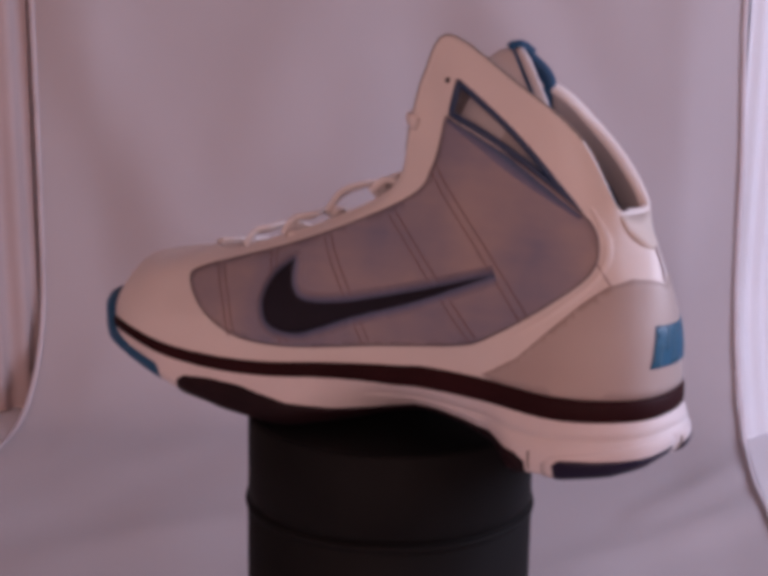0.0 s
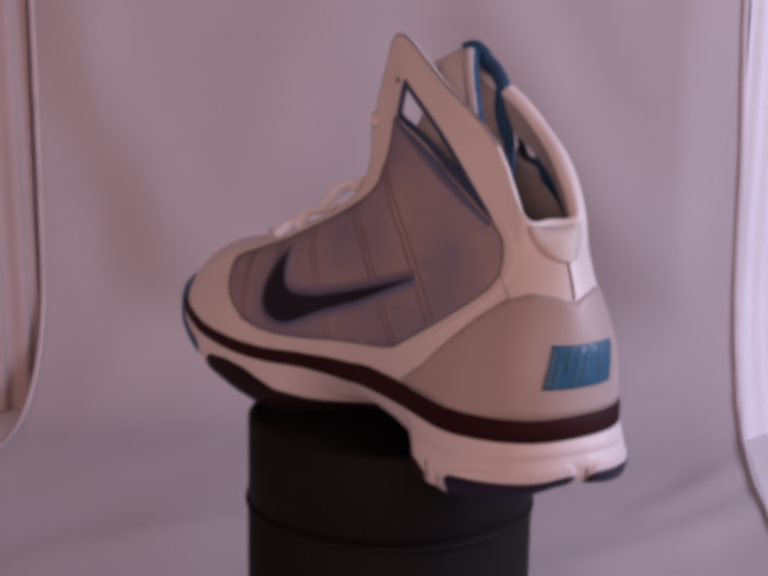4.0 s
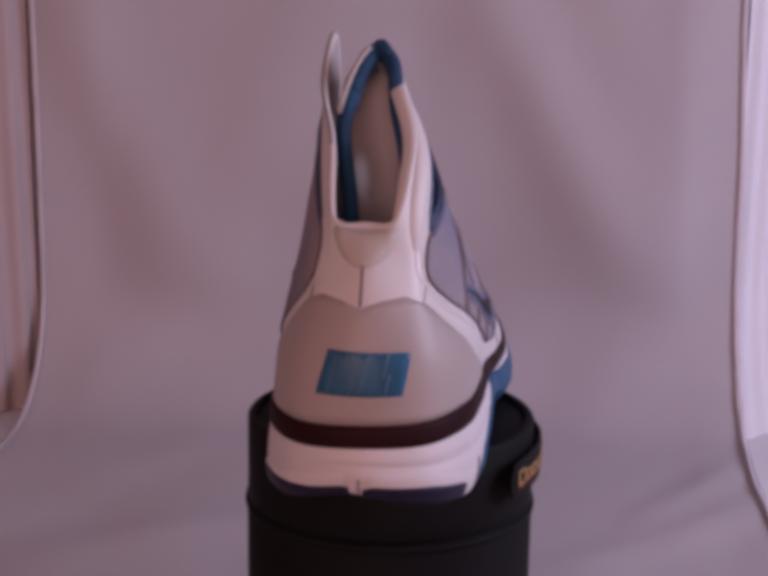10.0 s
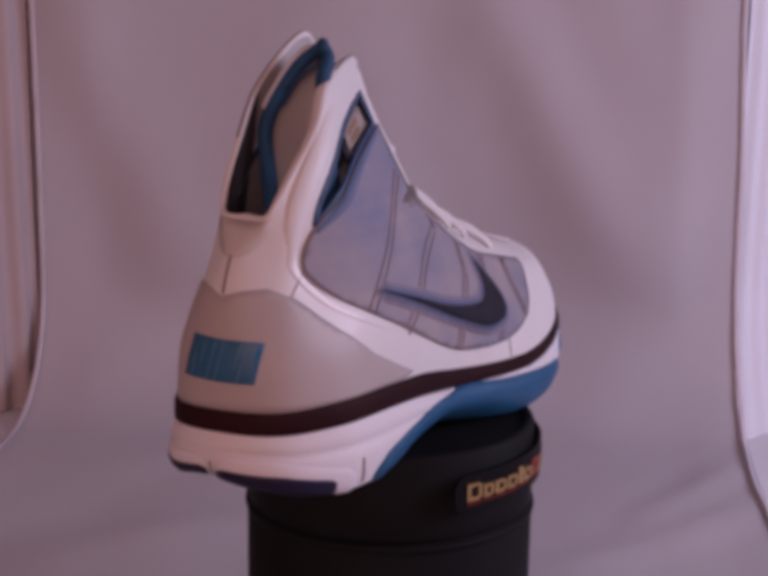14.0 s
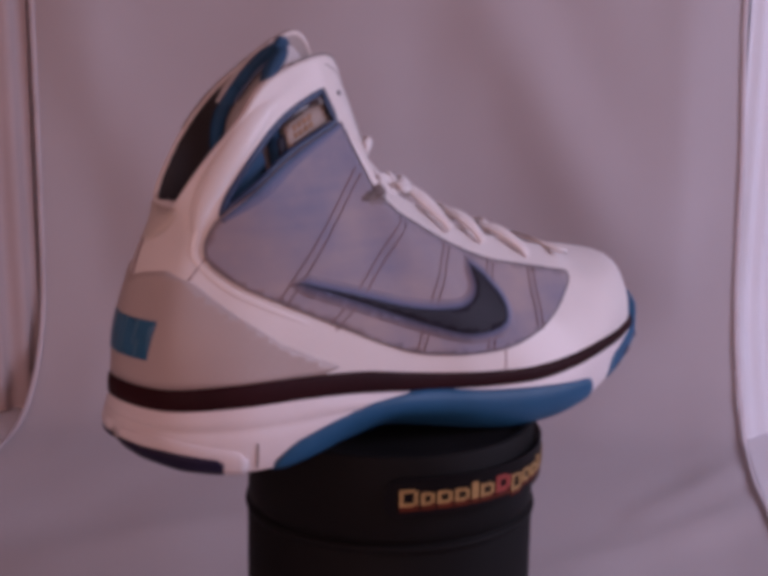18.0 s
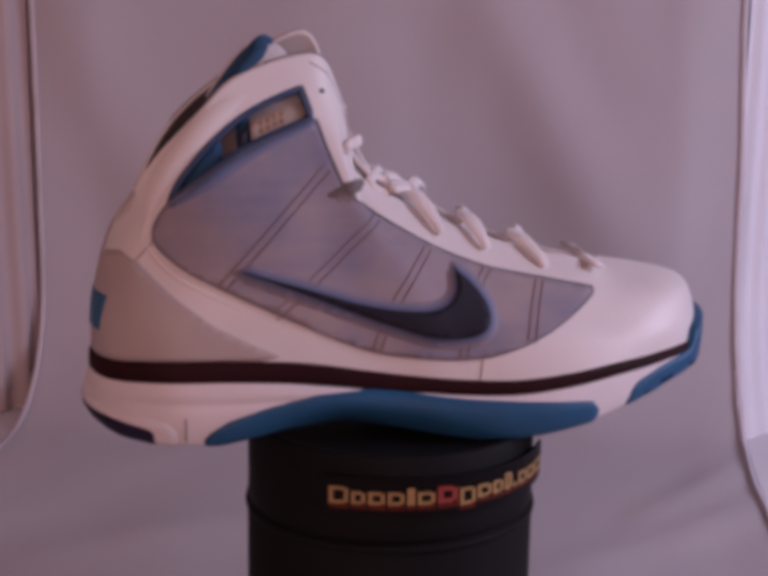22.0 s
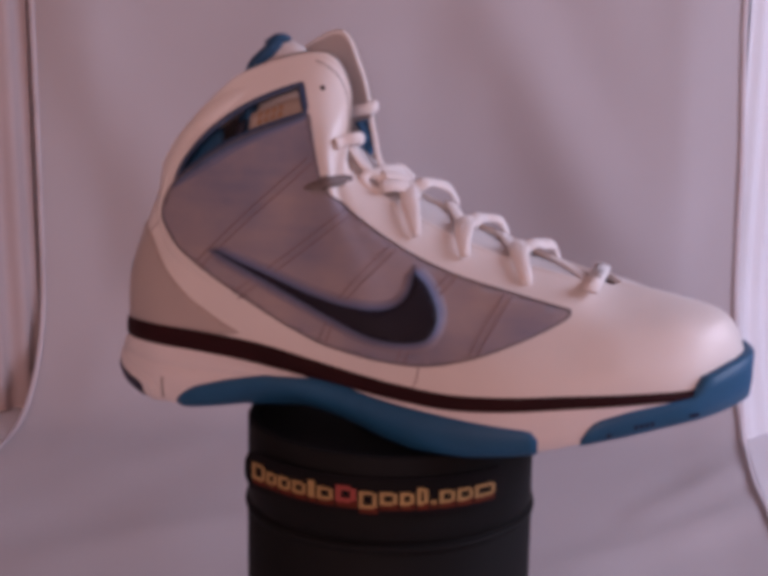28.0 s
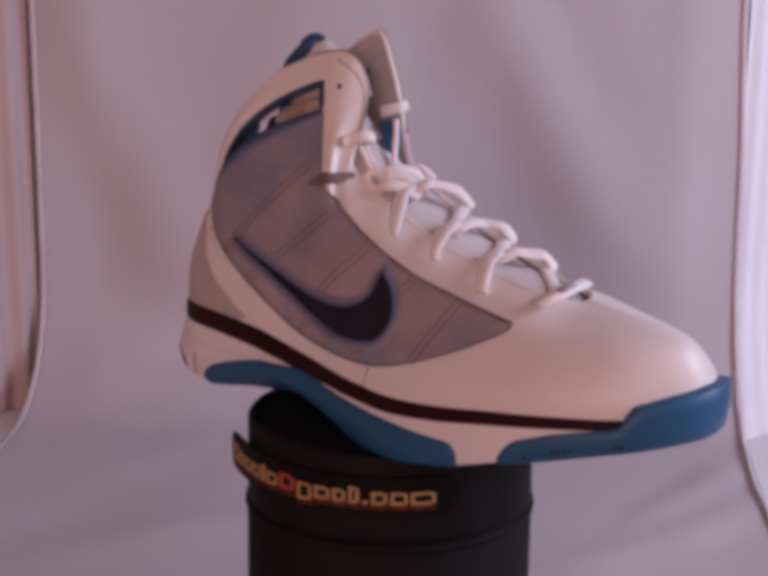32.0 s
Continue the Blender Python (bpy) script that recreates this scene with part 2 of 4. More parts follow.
def build_backdrop():
    """A hanging sheet that sweeps forward over the table."""
    left, wall, bend = -0.362, 0.655, 0.13
    path = [(-0.30 + 0.02 * k, 0.0, 0.0, 1.0) for k in range(int((wall - bend + 0.30) / 0.02) + 1)]
    for k in range(1, 13):
        a = k * math.pi / 24
        path.append((wall - bend + bend * math.sin(a), bend - bend * math.cos(a), -math.sin(a), math.cos(a)))
    path += [(wall, bend + 0.02 * k, -1.0, 0.0) for k in range(1, 46)]
    nx = 72
    rows = []
    for i, (y, z, ny, nz) in enumerate(path):
        row = []
        right = float(np.interp(i, [0, 18, 27, 30, 33, 36, 39, 42, 45, 48, 51, 54, 60, 66, 97], [0.292, 0.294, 0.3007, 0.3033, 0.3065, 0.3122, 0.3210, 0.3322, 0.3400, 0.3436, 0.3440, 0.3418, 0.339, 0.3325, 0.325]))
        for j in range(nx + 1):
            x = left + (right - left) * j / nx
            rise = min(1.0, max(0.0, (y - 0.05) / 0.3)) * min(1.0, 0.15 + min(j, nx - j) / 7)
            d = cloth_fold(x, i * 0.02) * rise + 0.002
            row.append((x, y + ny * d, max(z + nz * d, -0.002)))
        rows.append(row)
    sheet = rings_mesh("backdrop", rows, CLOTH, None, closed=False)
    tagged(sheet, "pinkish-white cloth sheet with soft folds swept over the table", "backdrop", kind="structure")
    for side in (0, nx):
        line = [Vector(r[side]) + Vector((0, -0.002, 0.003)) for r in rows]
        tube("hem", line, 0.0026, 0.0006, HEM, sheet, up=(0, -1, 0.2))
    return sheet


def hanging_cloth(name, a, b, z0, z1, mat, label, depth=0.008, seed=0.0, sweep=0.0, waves=60):
    """An upright cloth panel from plan point a to b."""
    ax, ay = a
    bx, by = b
    n = 90
    ln = math.hypot(bx - ax, by - ay)
    px, py = -(by - ay) / ln, (bx - ax) / ln
    rows = []
    for i in range(41):
        z = z0 + (z1 - z0) * (i / 40) ** 2
        row = []
        for j in range(n + 1):
            t = j / n
            d = depth * (math.sin(ln * t * waves + seed + 1.2 * math.sin(3 * z)) + 1.4 * noise.noise(Vector((t * ln * 9 + seed, z * 2, seed))))
            low = max(0.0, 1 - (z - z0) / 0.14) ** 2 * sweep
            d *= 1 - 0.8 * low / max(sweep, 0.01)
            row.append((ax + (bx - ax) * t + px * d - 0.105 * low, ay + (by - ay) * t + py * d - low, z))
        rows.append(row)
    return tagged(rings_mesh(name, rows, mat, None, closed=False), label, "cloth panel", kind="structure")


def build_tent():
    hanging_cloth("wall_tent_back", (-0.47, 0.76), (0.47, 0.76), -0.004, 0.98, SIDE_CLOTH, "thin white cloth back of the light tent", 0.006, 0.4)
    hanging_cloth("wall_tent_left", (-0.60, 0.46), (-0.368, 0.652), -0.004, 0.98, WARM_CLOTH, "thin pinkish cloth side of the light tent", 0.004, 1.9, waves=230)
    hanging_cloth("wall_tent_right", (0.62, 0.88), (0.346, 0.672), -0.004, 0.98, SIDE_CLOTH, "thin white cloth side facing the window", 0.0035, 3.3, 0.13, 260)


def build_floor_fold():
    """The tent's cloth lying beside the sheet's edge, falling away towards the window."""
    rows = []
    for i in range(28):
        y = 0.10 + 0.02 * i
        edge = float(np.interp(y, [0.06, 0.24, 0.36, 0.42, 0.48, 0.56, 0.64], [0.294, 0.3007, 0.3065, 0.3122, 0.321, 0.333, 0.345]))
        top = 0.004 * min(1.0, i / 8)
        row = []
        for j in range(17):
            f = j / 16
            z = top * (1 - f) ** 1.3 + 0.0025 * math.sin(f * 14 + y * 9) * f * (1 - f) * 4 - 0.001
            row.append((edge + 0.004 + 0.16 * f, y, z))
        rows.append(row)
    tagged(rings_mesh("wall_tent_foot", rows, SIDE_CLOTH, None, closed=False), "thin white cloth lying beside the sheet", "cloth panel", kind="structure")


build_room()
build_floor_fold()
build_table()
build_table_cover()
build_backdrop()
build_tent()


# ---- the black display drum: a still base and a turning head ----
def build_drum_base():
    base = thing("display_base", "black round plastic base standing on the cloth", "display stand", m=pose(-0.0024, 0, 0))
    r = 0.0741
    lathe("body", [(0.0, 0.0065), (r - 0.001, 0.0065), (r + 0.0006, 0.010), (r, 0.05), (r, 0.1545), (r - 0.001, 0.1565), (r - 0.005, 0.1570), (0.0, 0.1570)], DRUM, base)
    lathe("rim", [(r - 0.002, 0.1520), (r + 0.0009, 0.1524), (r + 0.0013, 0.1540), (r + 0.0009, 0.1556), (r - 0.002, 0.1560)], DRUM, base)
    lathe("foot_ring", [(r - 0.006, 0.0012), (r + 0.002, 0.0012), (r + 0.002, 0.0060), (r - 0.006, 0.0064), (r - 0.006, 0.0012)], DRUM, base)
    return base


def sign_slab(bm, radius, a0, a1, z0, z1, thick, n, ends=False):
    """A curved slab on the drum, angles in degrees; ends: rounded off at both ends."""
    cols = []
    for k in range(n + 1):
        deg = a0 + (a1 - a0) * k / n
        a = radians(deg)
        off = 0.0042 * max(0.0, (-104 - deg) / 25) ** 2
        cut = 0.0
        if ends:
            near = min(deg - a0, a1 - deg) * radians(1) * radius
            cut = 0.0055 - math.sqrt(max(0.0, 0.0055 ** 2 - max(0.0, 0.0055 - near) ** 2))
        cols.append([bm.verts.new((r * math.cos(a), r * math.sin(a), z)) for r, z in
                     ((radius + off, z0 + cut), (radius + off + thick, z0 + cut), (radius + off + thick, z1 - cut), (radius + off, z1 - cut))])
    for k in range(n):
        for q in range(4):
            bm.faces.new((cols[k][q], cols[k + 1][q], cols[k + 1][(q + 1) % 4], cols[k][(q + 1) % 4]))
    bm.faces.new(cols[0][::-1])
    bm.faces.new(cols[-1])


def arc_frame(bm, r, s0, s1, zb, zt, bold):
    """A plain four-bar mark; narrow ones are one solid bar."""
    edge, rim = 1.35 * bold, 0.0015 * bold
    if s1 - s0 < 3.2 or zt - zb < 0.003:
        sign_slab(bm, r, s0, s1, zb, zt, 0.0004, 2)
        return
    sign_slab(bm, r, s0, s0 + edge, zb, zt, 0.0004, 2)
    sign_slab(bm, r, s1 - edge, s1, zb + rim * 0.5, zt - rim * 0.5, 0.0004, 2)
    sign_slab(bm, r, s0 + edge, s1 - edge, zt - rim, zt, 0.0004, 2)
    sign_slab(bm, r, s0 + edge, s1 - edge, zb, zb + rim, 0.0004, 2)


def build_drum_head():
    """Its origin is on the turning axis at the height of its top."""
    head = thing("turning_display_head", "black round turning head with a yellow-lettered sign", "turntable")
    r, t = 0.0737, -0.0430
    lathe("side_wall", [(0.0, t), (r - 0.001, t), (r + 0.0003, t + 0.0015), (r, t + 0.01), (r, -0.0014), (r - 0.0012, 0.0), (r - 0.004, 0.0), (r - 0.0052, -0.0012), (r - 0.0055, -0.006)], DRUM, head)
    lathe("top_plate", [(r - 0.0054, -0.0022), (0.03, -0.0018), (0.0, -0.0016)], DRUM, head)
    # the sign: a bent card with a row of plain yellow shapes, one of them red; one end stands off the drum
    base = -0.0216
    bm = bmesh.new()
    sign_slab(bm, 0.0766, -128.5, -21.5, base - 0.0058, base + 0.0128, 0.0012, 48, ends=True)
    sign = part("sign_card", bm, CARD, head, "bent black card sign", smooth=False)
    widths = [5.6, 4.2, 4.9, 4.9, 2.3, 5.2, 6.4, 5.3, 5.2, 4.2, 3.3, 1.8, 4.9, 5.2, 7.6]
    tall = [1, 0, 0, 0, 1, 0, 1, -1, 0, 0, 1, 2, 0, 0, 0]
    total = sum(widths) + 0.9 * (len(widths) - 1)
    a0, a1 = -123.5, -28.0
    at = 0.0
    for k, (w, high) in enumerate(zip(widths, tall)):
        s0, s1 = a0 + (a1 - a0) * at / total, a0 + (a1 - a0) * (at + w) / total
        at += w + 0.9
        zb, zt = base, base + (0.0082 if high == 1 else 0.0062)
        if high == -1:
            zb -= 0.002
        if high == 2:
            zt = zb + 0.0018
        bm = bmesh.new()
        arc_frame(bm, 0.0781, s0, s1, zb, zt, 1.5 if k == 6 else 1.0)
        part("sign_mark", bm, RED if k == 6 else GOLD, sign, "red printed mark" if k == 6 else "", smooth=False)
        bm = bmesh.new()
        sign_slab(bm, 0.07785, s0 + 0.1, s1 + 0.4, zb - 0.0026, zb + 0.0012, 0.0002, 4)
        part("mark_shadow", bm, RUST, sign, "dark red print behind a mark", smooth=False)
    return head


drum_base = build_drum_base()
drum_head = build_drum_head()


# ---- the shoe ----
from mathutils.bvhtree import BVHTree
from mathutils.geometry import delaunay_2d_cdt

# control columns of the upper, in millimetres: sole line, lower side, upper side, shoulder, top edge
UPPER_COLUMNS = []


def column(*points):
    UPPER_COLUMNS.append(points)


# back of the heel, then along the outer side to the toe
column((-152, 0, 34.5), (-151, 0, 58), (-146, 0, 82), (-139, 0, 100), (-128.5, 0, 113))
column((-143, -26, 34.5), (-142, -25, 58), (-136, -20, 82), (-132, -14.5, 100), (-130.5, -12, 114))
column((-118, -41, 36), (-119, -38, 58), (-121, -27, 84), (-121, -22, 108), (-119, -16.5, 130))
column((-88, -45, 36), (-92, -42, 60), (-97, -33, 90), (-100, -27, 122), (-101, -17, 148))
column((-55, -46, 34), (-62, -43, 62), (-70, -35, 90), (-75, -23, 130), (-80, -10, 165.5))
column((-25, -46, 29), (-30, -43, 58), (-40, -31, 92), (-47, -15.5, 138), (-44, 0, 175))
column((-8, -47, 26.5), (-12, -44, 56), (-22, -32, 90), (-33, -15, 133), (-31, 5.5, 160))
column((6, -49, 25), (3, -45, 52), (-8, -34, 82), (-27, -18, 114), (-26, -4, 135))
column((22, -50.5, 23.5), (20, -44.5, 47), (10, -34, 72), (-8, -25, 96), (-21, -9, 117))
column((48, -52.5, 22.5), (47, -45, 43), (40, -31.5, 64), (30, -23, 79), (24, -7, 93))
column((75, -50.5, 24), (75, -43.5, 40), (70, -31.5, 57), (64, -23, 69), (60, -5, 81))
column((102, -44, 26.5), (102, -38.5, 39), (98, -28, 54), (94, -18, 65), (91, -3, 74))
column((129, -32.5, 28), (128, -30, 41), (122, -21, 55), (113, -8, 64), (104, 4, 71))
column((155, -13.5, 29), (154, -12, 43), (148, -6, 58), (128, 4, 66), (109, 9, 70))
# the toe, then back along the inner side
column((170, 18, 30), (169, 18, 45), (160, 17, 60), (136, 15, 67), (112, 13, 71))
column((159, 48.5, 31), (156.5, 46.5, 43), (147, 37, 58), (128, 24, 66), (109, 18, 71))
column((135, 62, 30), (132, 59, 41), (123, 48.5, 57), (112, 35, 67), (103, 25, 72))
column((103, 66, 25.5), (101, 62, 40), (95, 50, 56), (88, 40, 68), (84, 30, 74))
column((70, 63.5, 24), (68, 58.5, 43), (63, 49.5, 62), (57, 41, 76), (53, 31, 84))
column((40, 58, 25), (38, 54.5, 50), (32, 48.5, 70), (25, 42, 86), (18, 31, 97))
column((10, 51, 28.5), (8, 49.5, 54), (-2, 44, 82), (-12, 36.5, 104), (-20, 31, 117))
column((-20, 46, 32), (-22, 46, 58), (-28, 40, 90), (-36, 32.5, 125), (-28, 30, 144))
column((-34, 45, 33.5), (-36, 45, 60), (-42, 38.5, 94), (-45, 30.5, 138), (-34, 28, 168))
column((-50, 44, 35.5), (-52, 44, 60), (-57, 37.5, 95), (-58, 30.5, 146), (-47, 27.5, 186))
column((-80, 43, 35.5), (-82, 43, 60), (-88, 33, 95), (-90, 25.5, 135), (-83, 26, 166))
column((-117, 40, 33), (-118, 36, 58), (-118, 25, 88), (-115, 20, 114), (-110, 18, 144.5))
column((-145, 24, 33.5), (-143, 23, 58), (-137, 18, 82), (-131, 14.5, 100), (-128, 14, 115.5))


def spline(points, n, closed=False):
    """n points per span on a smooth curve through the points."""
    p = np.asarray(points, float)
    m = len(p)
    out = []
    for i in range(m if closed else m - 1):
        a, b, c, d = (p[(i + k) % m] if closed else p[min(max(i + k, 0), m - 1)] for k in (-1, 0, 1, 2))
        for s in range(n):
            t = s / n
            out.append(b + 0.5 * t * (c - a + t * (2 * a - 5 * b + 4 * c - d + t * (3 * (b - c) + d - a))))
    if not closed:
        out.append(p[-1])
    return np.array(out)


def upper_grid(nu=12, nv=10):
    """Rows from the sole line to the top edge, each a closed ring."""
    cage = np.array(UPPER_COLUMNS, float) / 1000
    rings = [spline(cage[:, k], nu, True) for k in range(5)]
    rows = spline(np.array(rings).reshape(5, -1), nv)
    return rows.reshape(len(rows), -1, 3)


def inside(pt, poly):
    x, y = pt
    c = False
    n = len(poly)
    for i in range(n):
        (x0, y0), (x1, y1) = poly[i], poly[i - 1]
        if (y0 > y) != (y1 > y) and x < (x1 - x0) * (y - y0) / (y1 - y0) + x0:
            c = not c
    return c


def smooth_outline(points, n=5, corners=()):
    """A closed outline in metres from millimetres, curved but for the corners."""
    p = np.asarray(points, float) / 1000
    m = len(p)
    out = []
    for i in range(m):
        a, b, c, d = p[i - 1], p[i], p[(i + 1) % m], p[(i + 2) % m]
        if i in corners:
            a = b - (c - b) * 0.5
        if (i + 1) % m in corners:
            d = c + (c - b) * 0.5
        for s in range(n):
            t = s / n
            out.append(b + 0.5 * t * (c - a + t * (2 * a - 5 * b + 4 * c - d + t * (3 * (b - c) + d - a))))
    return [tuple(q) for q in out]


# outlines on the two sides, in millimetres along the shoe and up
LAT_PANEL = smooth_outline([(-123, 92), (-112, 80), (-94, 70.5), (-69, 59), (-32, 42.5), (-8, 36.5), (27, 34), (53, 39), (76, 48), (94, 58), (95.5, 62),
                            (67, 68), (37, 75), (10, 86), (-16, 101), (-31, 112), (-34, 118), (-40, 133), (-44.5, 146), (-77, 133.5), (-100, 119.5), (-117, 107)], corners=(10, 16, 18))
LAT_WINDOW = smooth_outline([(-50, 162), (-44.5, 147), (-77, 134.5), (-100, 120.5), (-117, 108), (-112, 118), (-100, 132.5), (-84, 146), (-68, 155)], corners=(0, 1, 4))
MED_PANEL = smooth_outline([(100, 59), (88, 50), (68, 40), (49, 35.5), (20, 36), (-24, 43), (-68, 50), (-83, 56), (-103, 69), (-118, 82), (-123, 90), (-123, 99), (-118, 109),
                            (-100, 123), (-81, 135), (-48, 151), (-43, 127), (-34, 114), (-2, 98), (33, 84), (71, 72), (96, 64)], corners=(15,))
MED_WINDOW = smooth_outline([(-52, 168), (-48.5, 152.5), (-67, 144.5), (-90, 131), (-116, 110.5), (-103, 124.5), (-89, 139), (-74, 152)], corners=(0, 1, 4))
LAT_TICK = [(-84, 78), (-55, 69.5), (-27, 61), (-1, 57), (13, 58), (20, 64), (21, 74), (29, 67), (36, 56), (34, 47), (22, 43.5), (6, 45), (-13, 51), (-32, 58), (-55, 67)]
MED_TICK = [(28, 77), (26, 65), (18, 59), (-4, 61), (-39, 70), (-73, 80), (-82, 83), (-45, 67), (-10, 55), (9, 47), (23, 42.5), (37, 45), (42, 56), (38, 68)]

FLAP_GROOVE = [(-46, 172.5), (-37, 167), (-31, 156.5), (-28.3, 146), (-27, 136.5)]
SHORT_SEAMS = [(-1, [(31, 33.5), (30.5, 29), (29.5, 24.5)]), (-1, [(-122, 92), (-127, 86.5), (-131, 82)]), (1, [(-123, 92), (-128, 86), (-132, 81)])]

GRID = upper_grid(12, 10)
NR, NC = GRID.shape[:2]


def grid_normals(g):
    du = np.roll(g, -1, 1) - np.roll(g, 1, 1)
    dv = np.gradient(g, axis=0)
    n = np.cross(du, dv)
    n /= np.maximum(np.linalg.norm(n, axis=2, keepdims=True), 1e-9)
    centre = g.mean(axis=(0, 1))
    if np.sum(n * (g - centre)) < 0:
        n = -n
    return n


NORMALS = grid_normals(GRID)
skin_points = np.concatenate([GRID[:1] - np.array([0, 0, 0.02]), GRID])
skin_faces = [(i * NC + j, i * NC + (j + 1) % NC, (i + 1) * NC + (j + 1) % NC, (i + 1) * NC + j) for i in range(NR) for j in range(NC)]
SKIN = BVHTree.FromPolygons([Vector(p) for p in skin_points.reshape(-1, 3)], skin_faces)


def on_side(side):
    """Maps (x, z) to the skin of that side (-1 outer, 1 inner) and the way out of it."""
    def f(q):
        x, z = q
        hit, n, _, _ = SKIN.ray_cast(Vector((x, 0.3 * side, z)), Vector((0, -side, 0)))
        if hit is None:
            hit, n, _, _ = SKIN.find_nearest(Vector((x, 0.03 * side, z)))
        if n.y * side < 0:
            n = -n
        return hit, n
    return f


HEEL_X = -0.080


def round_heel(q):
    """Maps (arc, z) round the heel to the skin; arc is the angle times 0.06."""
    a = q[0] / 0.06
    d = Vector((-math.cos(a), math.sin(a), 0))
    hit, n, _, _ = SKIN.ray_cast(Vector((HEEL_X, 0, q[1])) + d * 0.3, -d)
    if hit is None:
        hit, n, _, _ = SKIN.find_nearest(Vector((HEEL_X, 0, q[1])) + d * 0.06)
    if n.dot(d) < 0:
        n = -n
    return hit, n


def heel_arc(x, y):
    return 0.06 * math.atan2(y, -(x - HEEL_X))


def patch(name, place, outline, lift, thick, mat, parent, label="", step=0.004):
    """A thin piece that lies on the skin, its face lift above it."""
    pts = [Vector(p) for p in outline]
    nb = len(pts)
    xs, ys = [p[0] for p in outline], [p[1] for p in outline]
    x = min(xs) + step * 0.5
    while x < max(xs):
        y = min(ys) + step * 0.5
        while y < max(ys):
            if inside((x, y), outline) and min((Vector((x, y)) - b).length for b in pts[:nb]) > step * 0.45:
                pts.append(Vector((x, y)))
            y += step
        x += step
    co, _, faces, *_ = delaunay_2d_cdt(pts, [], [list(range(nb))], 1, 1e-7)
    verts, count = [], {}
    placed = [place(c) for c in co]
    for h, n in placed:
        verts.append(h + n * lift)
    out = []
    for f in faces:
        f = list(f)
        a, b, c = (verts[i] for i in f[:3])
        if (b - a).cross(c - a).dot(placed[f[0]][1]) < 0:
            f.reverse()
        out.append(f)
        for i in range(len(f)):
            e = (f[i], f[(i + 1) % len(f)])
            count[e] = count.get(e, 0) + 1
    low = {}
    for (a, b) in list(count):
        if (b, a) not in count:
            for k in (a, b):
                if k not in low:
                    low[k] = len(verts)
                    verts.append(placed[k][0] + placed[k][1] * (lift - thick))
            out.append([b, a, low[a], low[b]])
    return mesh_object(name, verts, out, mat, parent, label)


def line_on(place, points, lift=0.0, n=8):
    pts = spline(np.asarray(points, float) / 1000, n) if n else np.asarray(points, float)
    hits = [place(tuple(p)) for p in pts]
    return [h + m * lift for h, m in hits], np.array([m for _, m in hits])


def seam(place, points, mat, parent, wide=0.0007, thick=0.0004, lift=0.0002, name="seam", label=""):
    p, up = line_on(place, points, lift)
    return tube(name, p, wide, thick, mat, parent, label, sides=6, up=up)


def outline_cord(name, place, outline, mat, parent, wide, thick, lift, label=""):
    hits = [place(q) for q in outline]
    return tube(name, [h + n * lift for h, n in hits], wide, thick, mat, parent, label, closed=True, sides=6, up=np.array([n for _, n in hits]))


def ring_at(u, k=0):
    """A point of the upper's control ring k at the column coordinate u."""
    cage = np.array(UPPER_COLUMNS, float)[:, k] / 1000
    m = len(cage)
    i = int(math.floor(u))
    t = u - i
    a, b, c, d = (cage[(i + q) % m] for q in (-1, 0, 1, 2))
    return b + 0.5 * t * (c - a + t * (2 * a - 5 * b + 4 * c - d + t * (3 * (b - c) + d - a)))


def out_at(u):
    a, b = ring_at(u - 0.06), ring_at(u + 0.06)
    n = np.array([b[1] - a[1], -(b[0] - a[0]), 0.0])
    n /= np.linalg.norm(n)
    return n if n @ (ring_at(u) * (1, 1, 0) - np.array([0, 0.005, 0])) > 0 else -n


def between(x, table):
    xs, ys = zip(*table)
    return float(np.interp(x, xs, ys))


def sole_bottom(x, y):
    z = between(x, [(-0.162, .014), (-0.152, .005), (-0.140, .001), (-0.120, -.002), (-0.095, -.002), (-0.065, .003), (-0.035, .004), (-0.005, -.001), (0.030, -.0045),
                    (0.060, -.003), (0.090, .001), (0.110, .006), (0.130, .0105), (0.150, .0155), (0.166, .0190), (0.178, .0215)])
    arch = math.exp(-((x + 0.034) / 0.045) ** 2) * 0.004 * max(0.0, min(1.0, y / 0.04))
    fore = 0.004 * max(0.0, min(1.0, (x - 0.02) / 0.05)) * max(0.0, min(1.0, (y - 0.02) / 0.04))
    return z + arch + fore


def band_height(u):
    x = ring_at(u)[0]
    return between(x, [(-0.16, .0085), (-0.12, .0095), (-0.05, .0095), (0.0, .0070), (0.06, .0062), (0.10, .0052), (0.15, .0036), (0.175, .0032)])


def heel_zone(x):
    return min(1.0, max(0.0, (-0.09 - x) / 0.02))


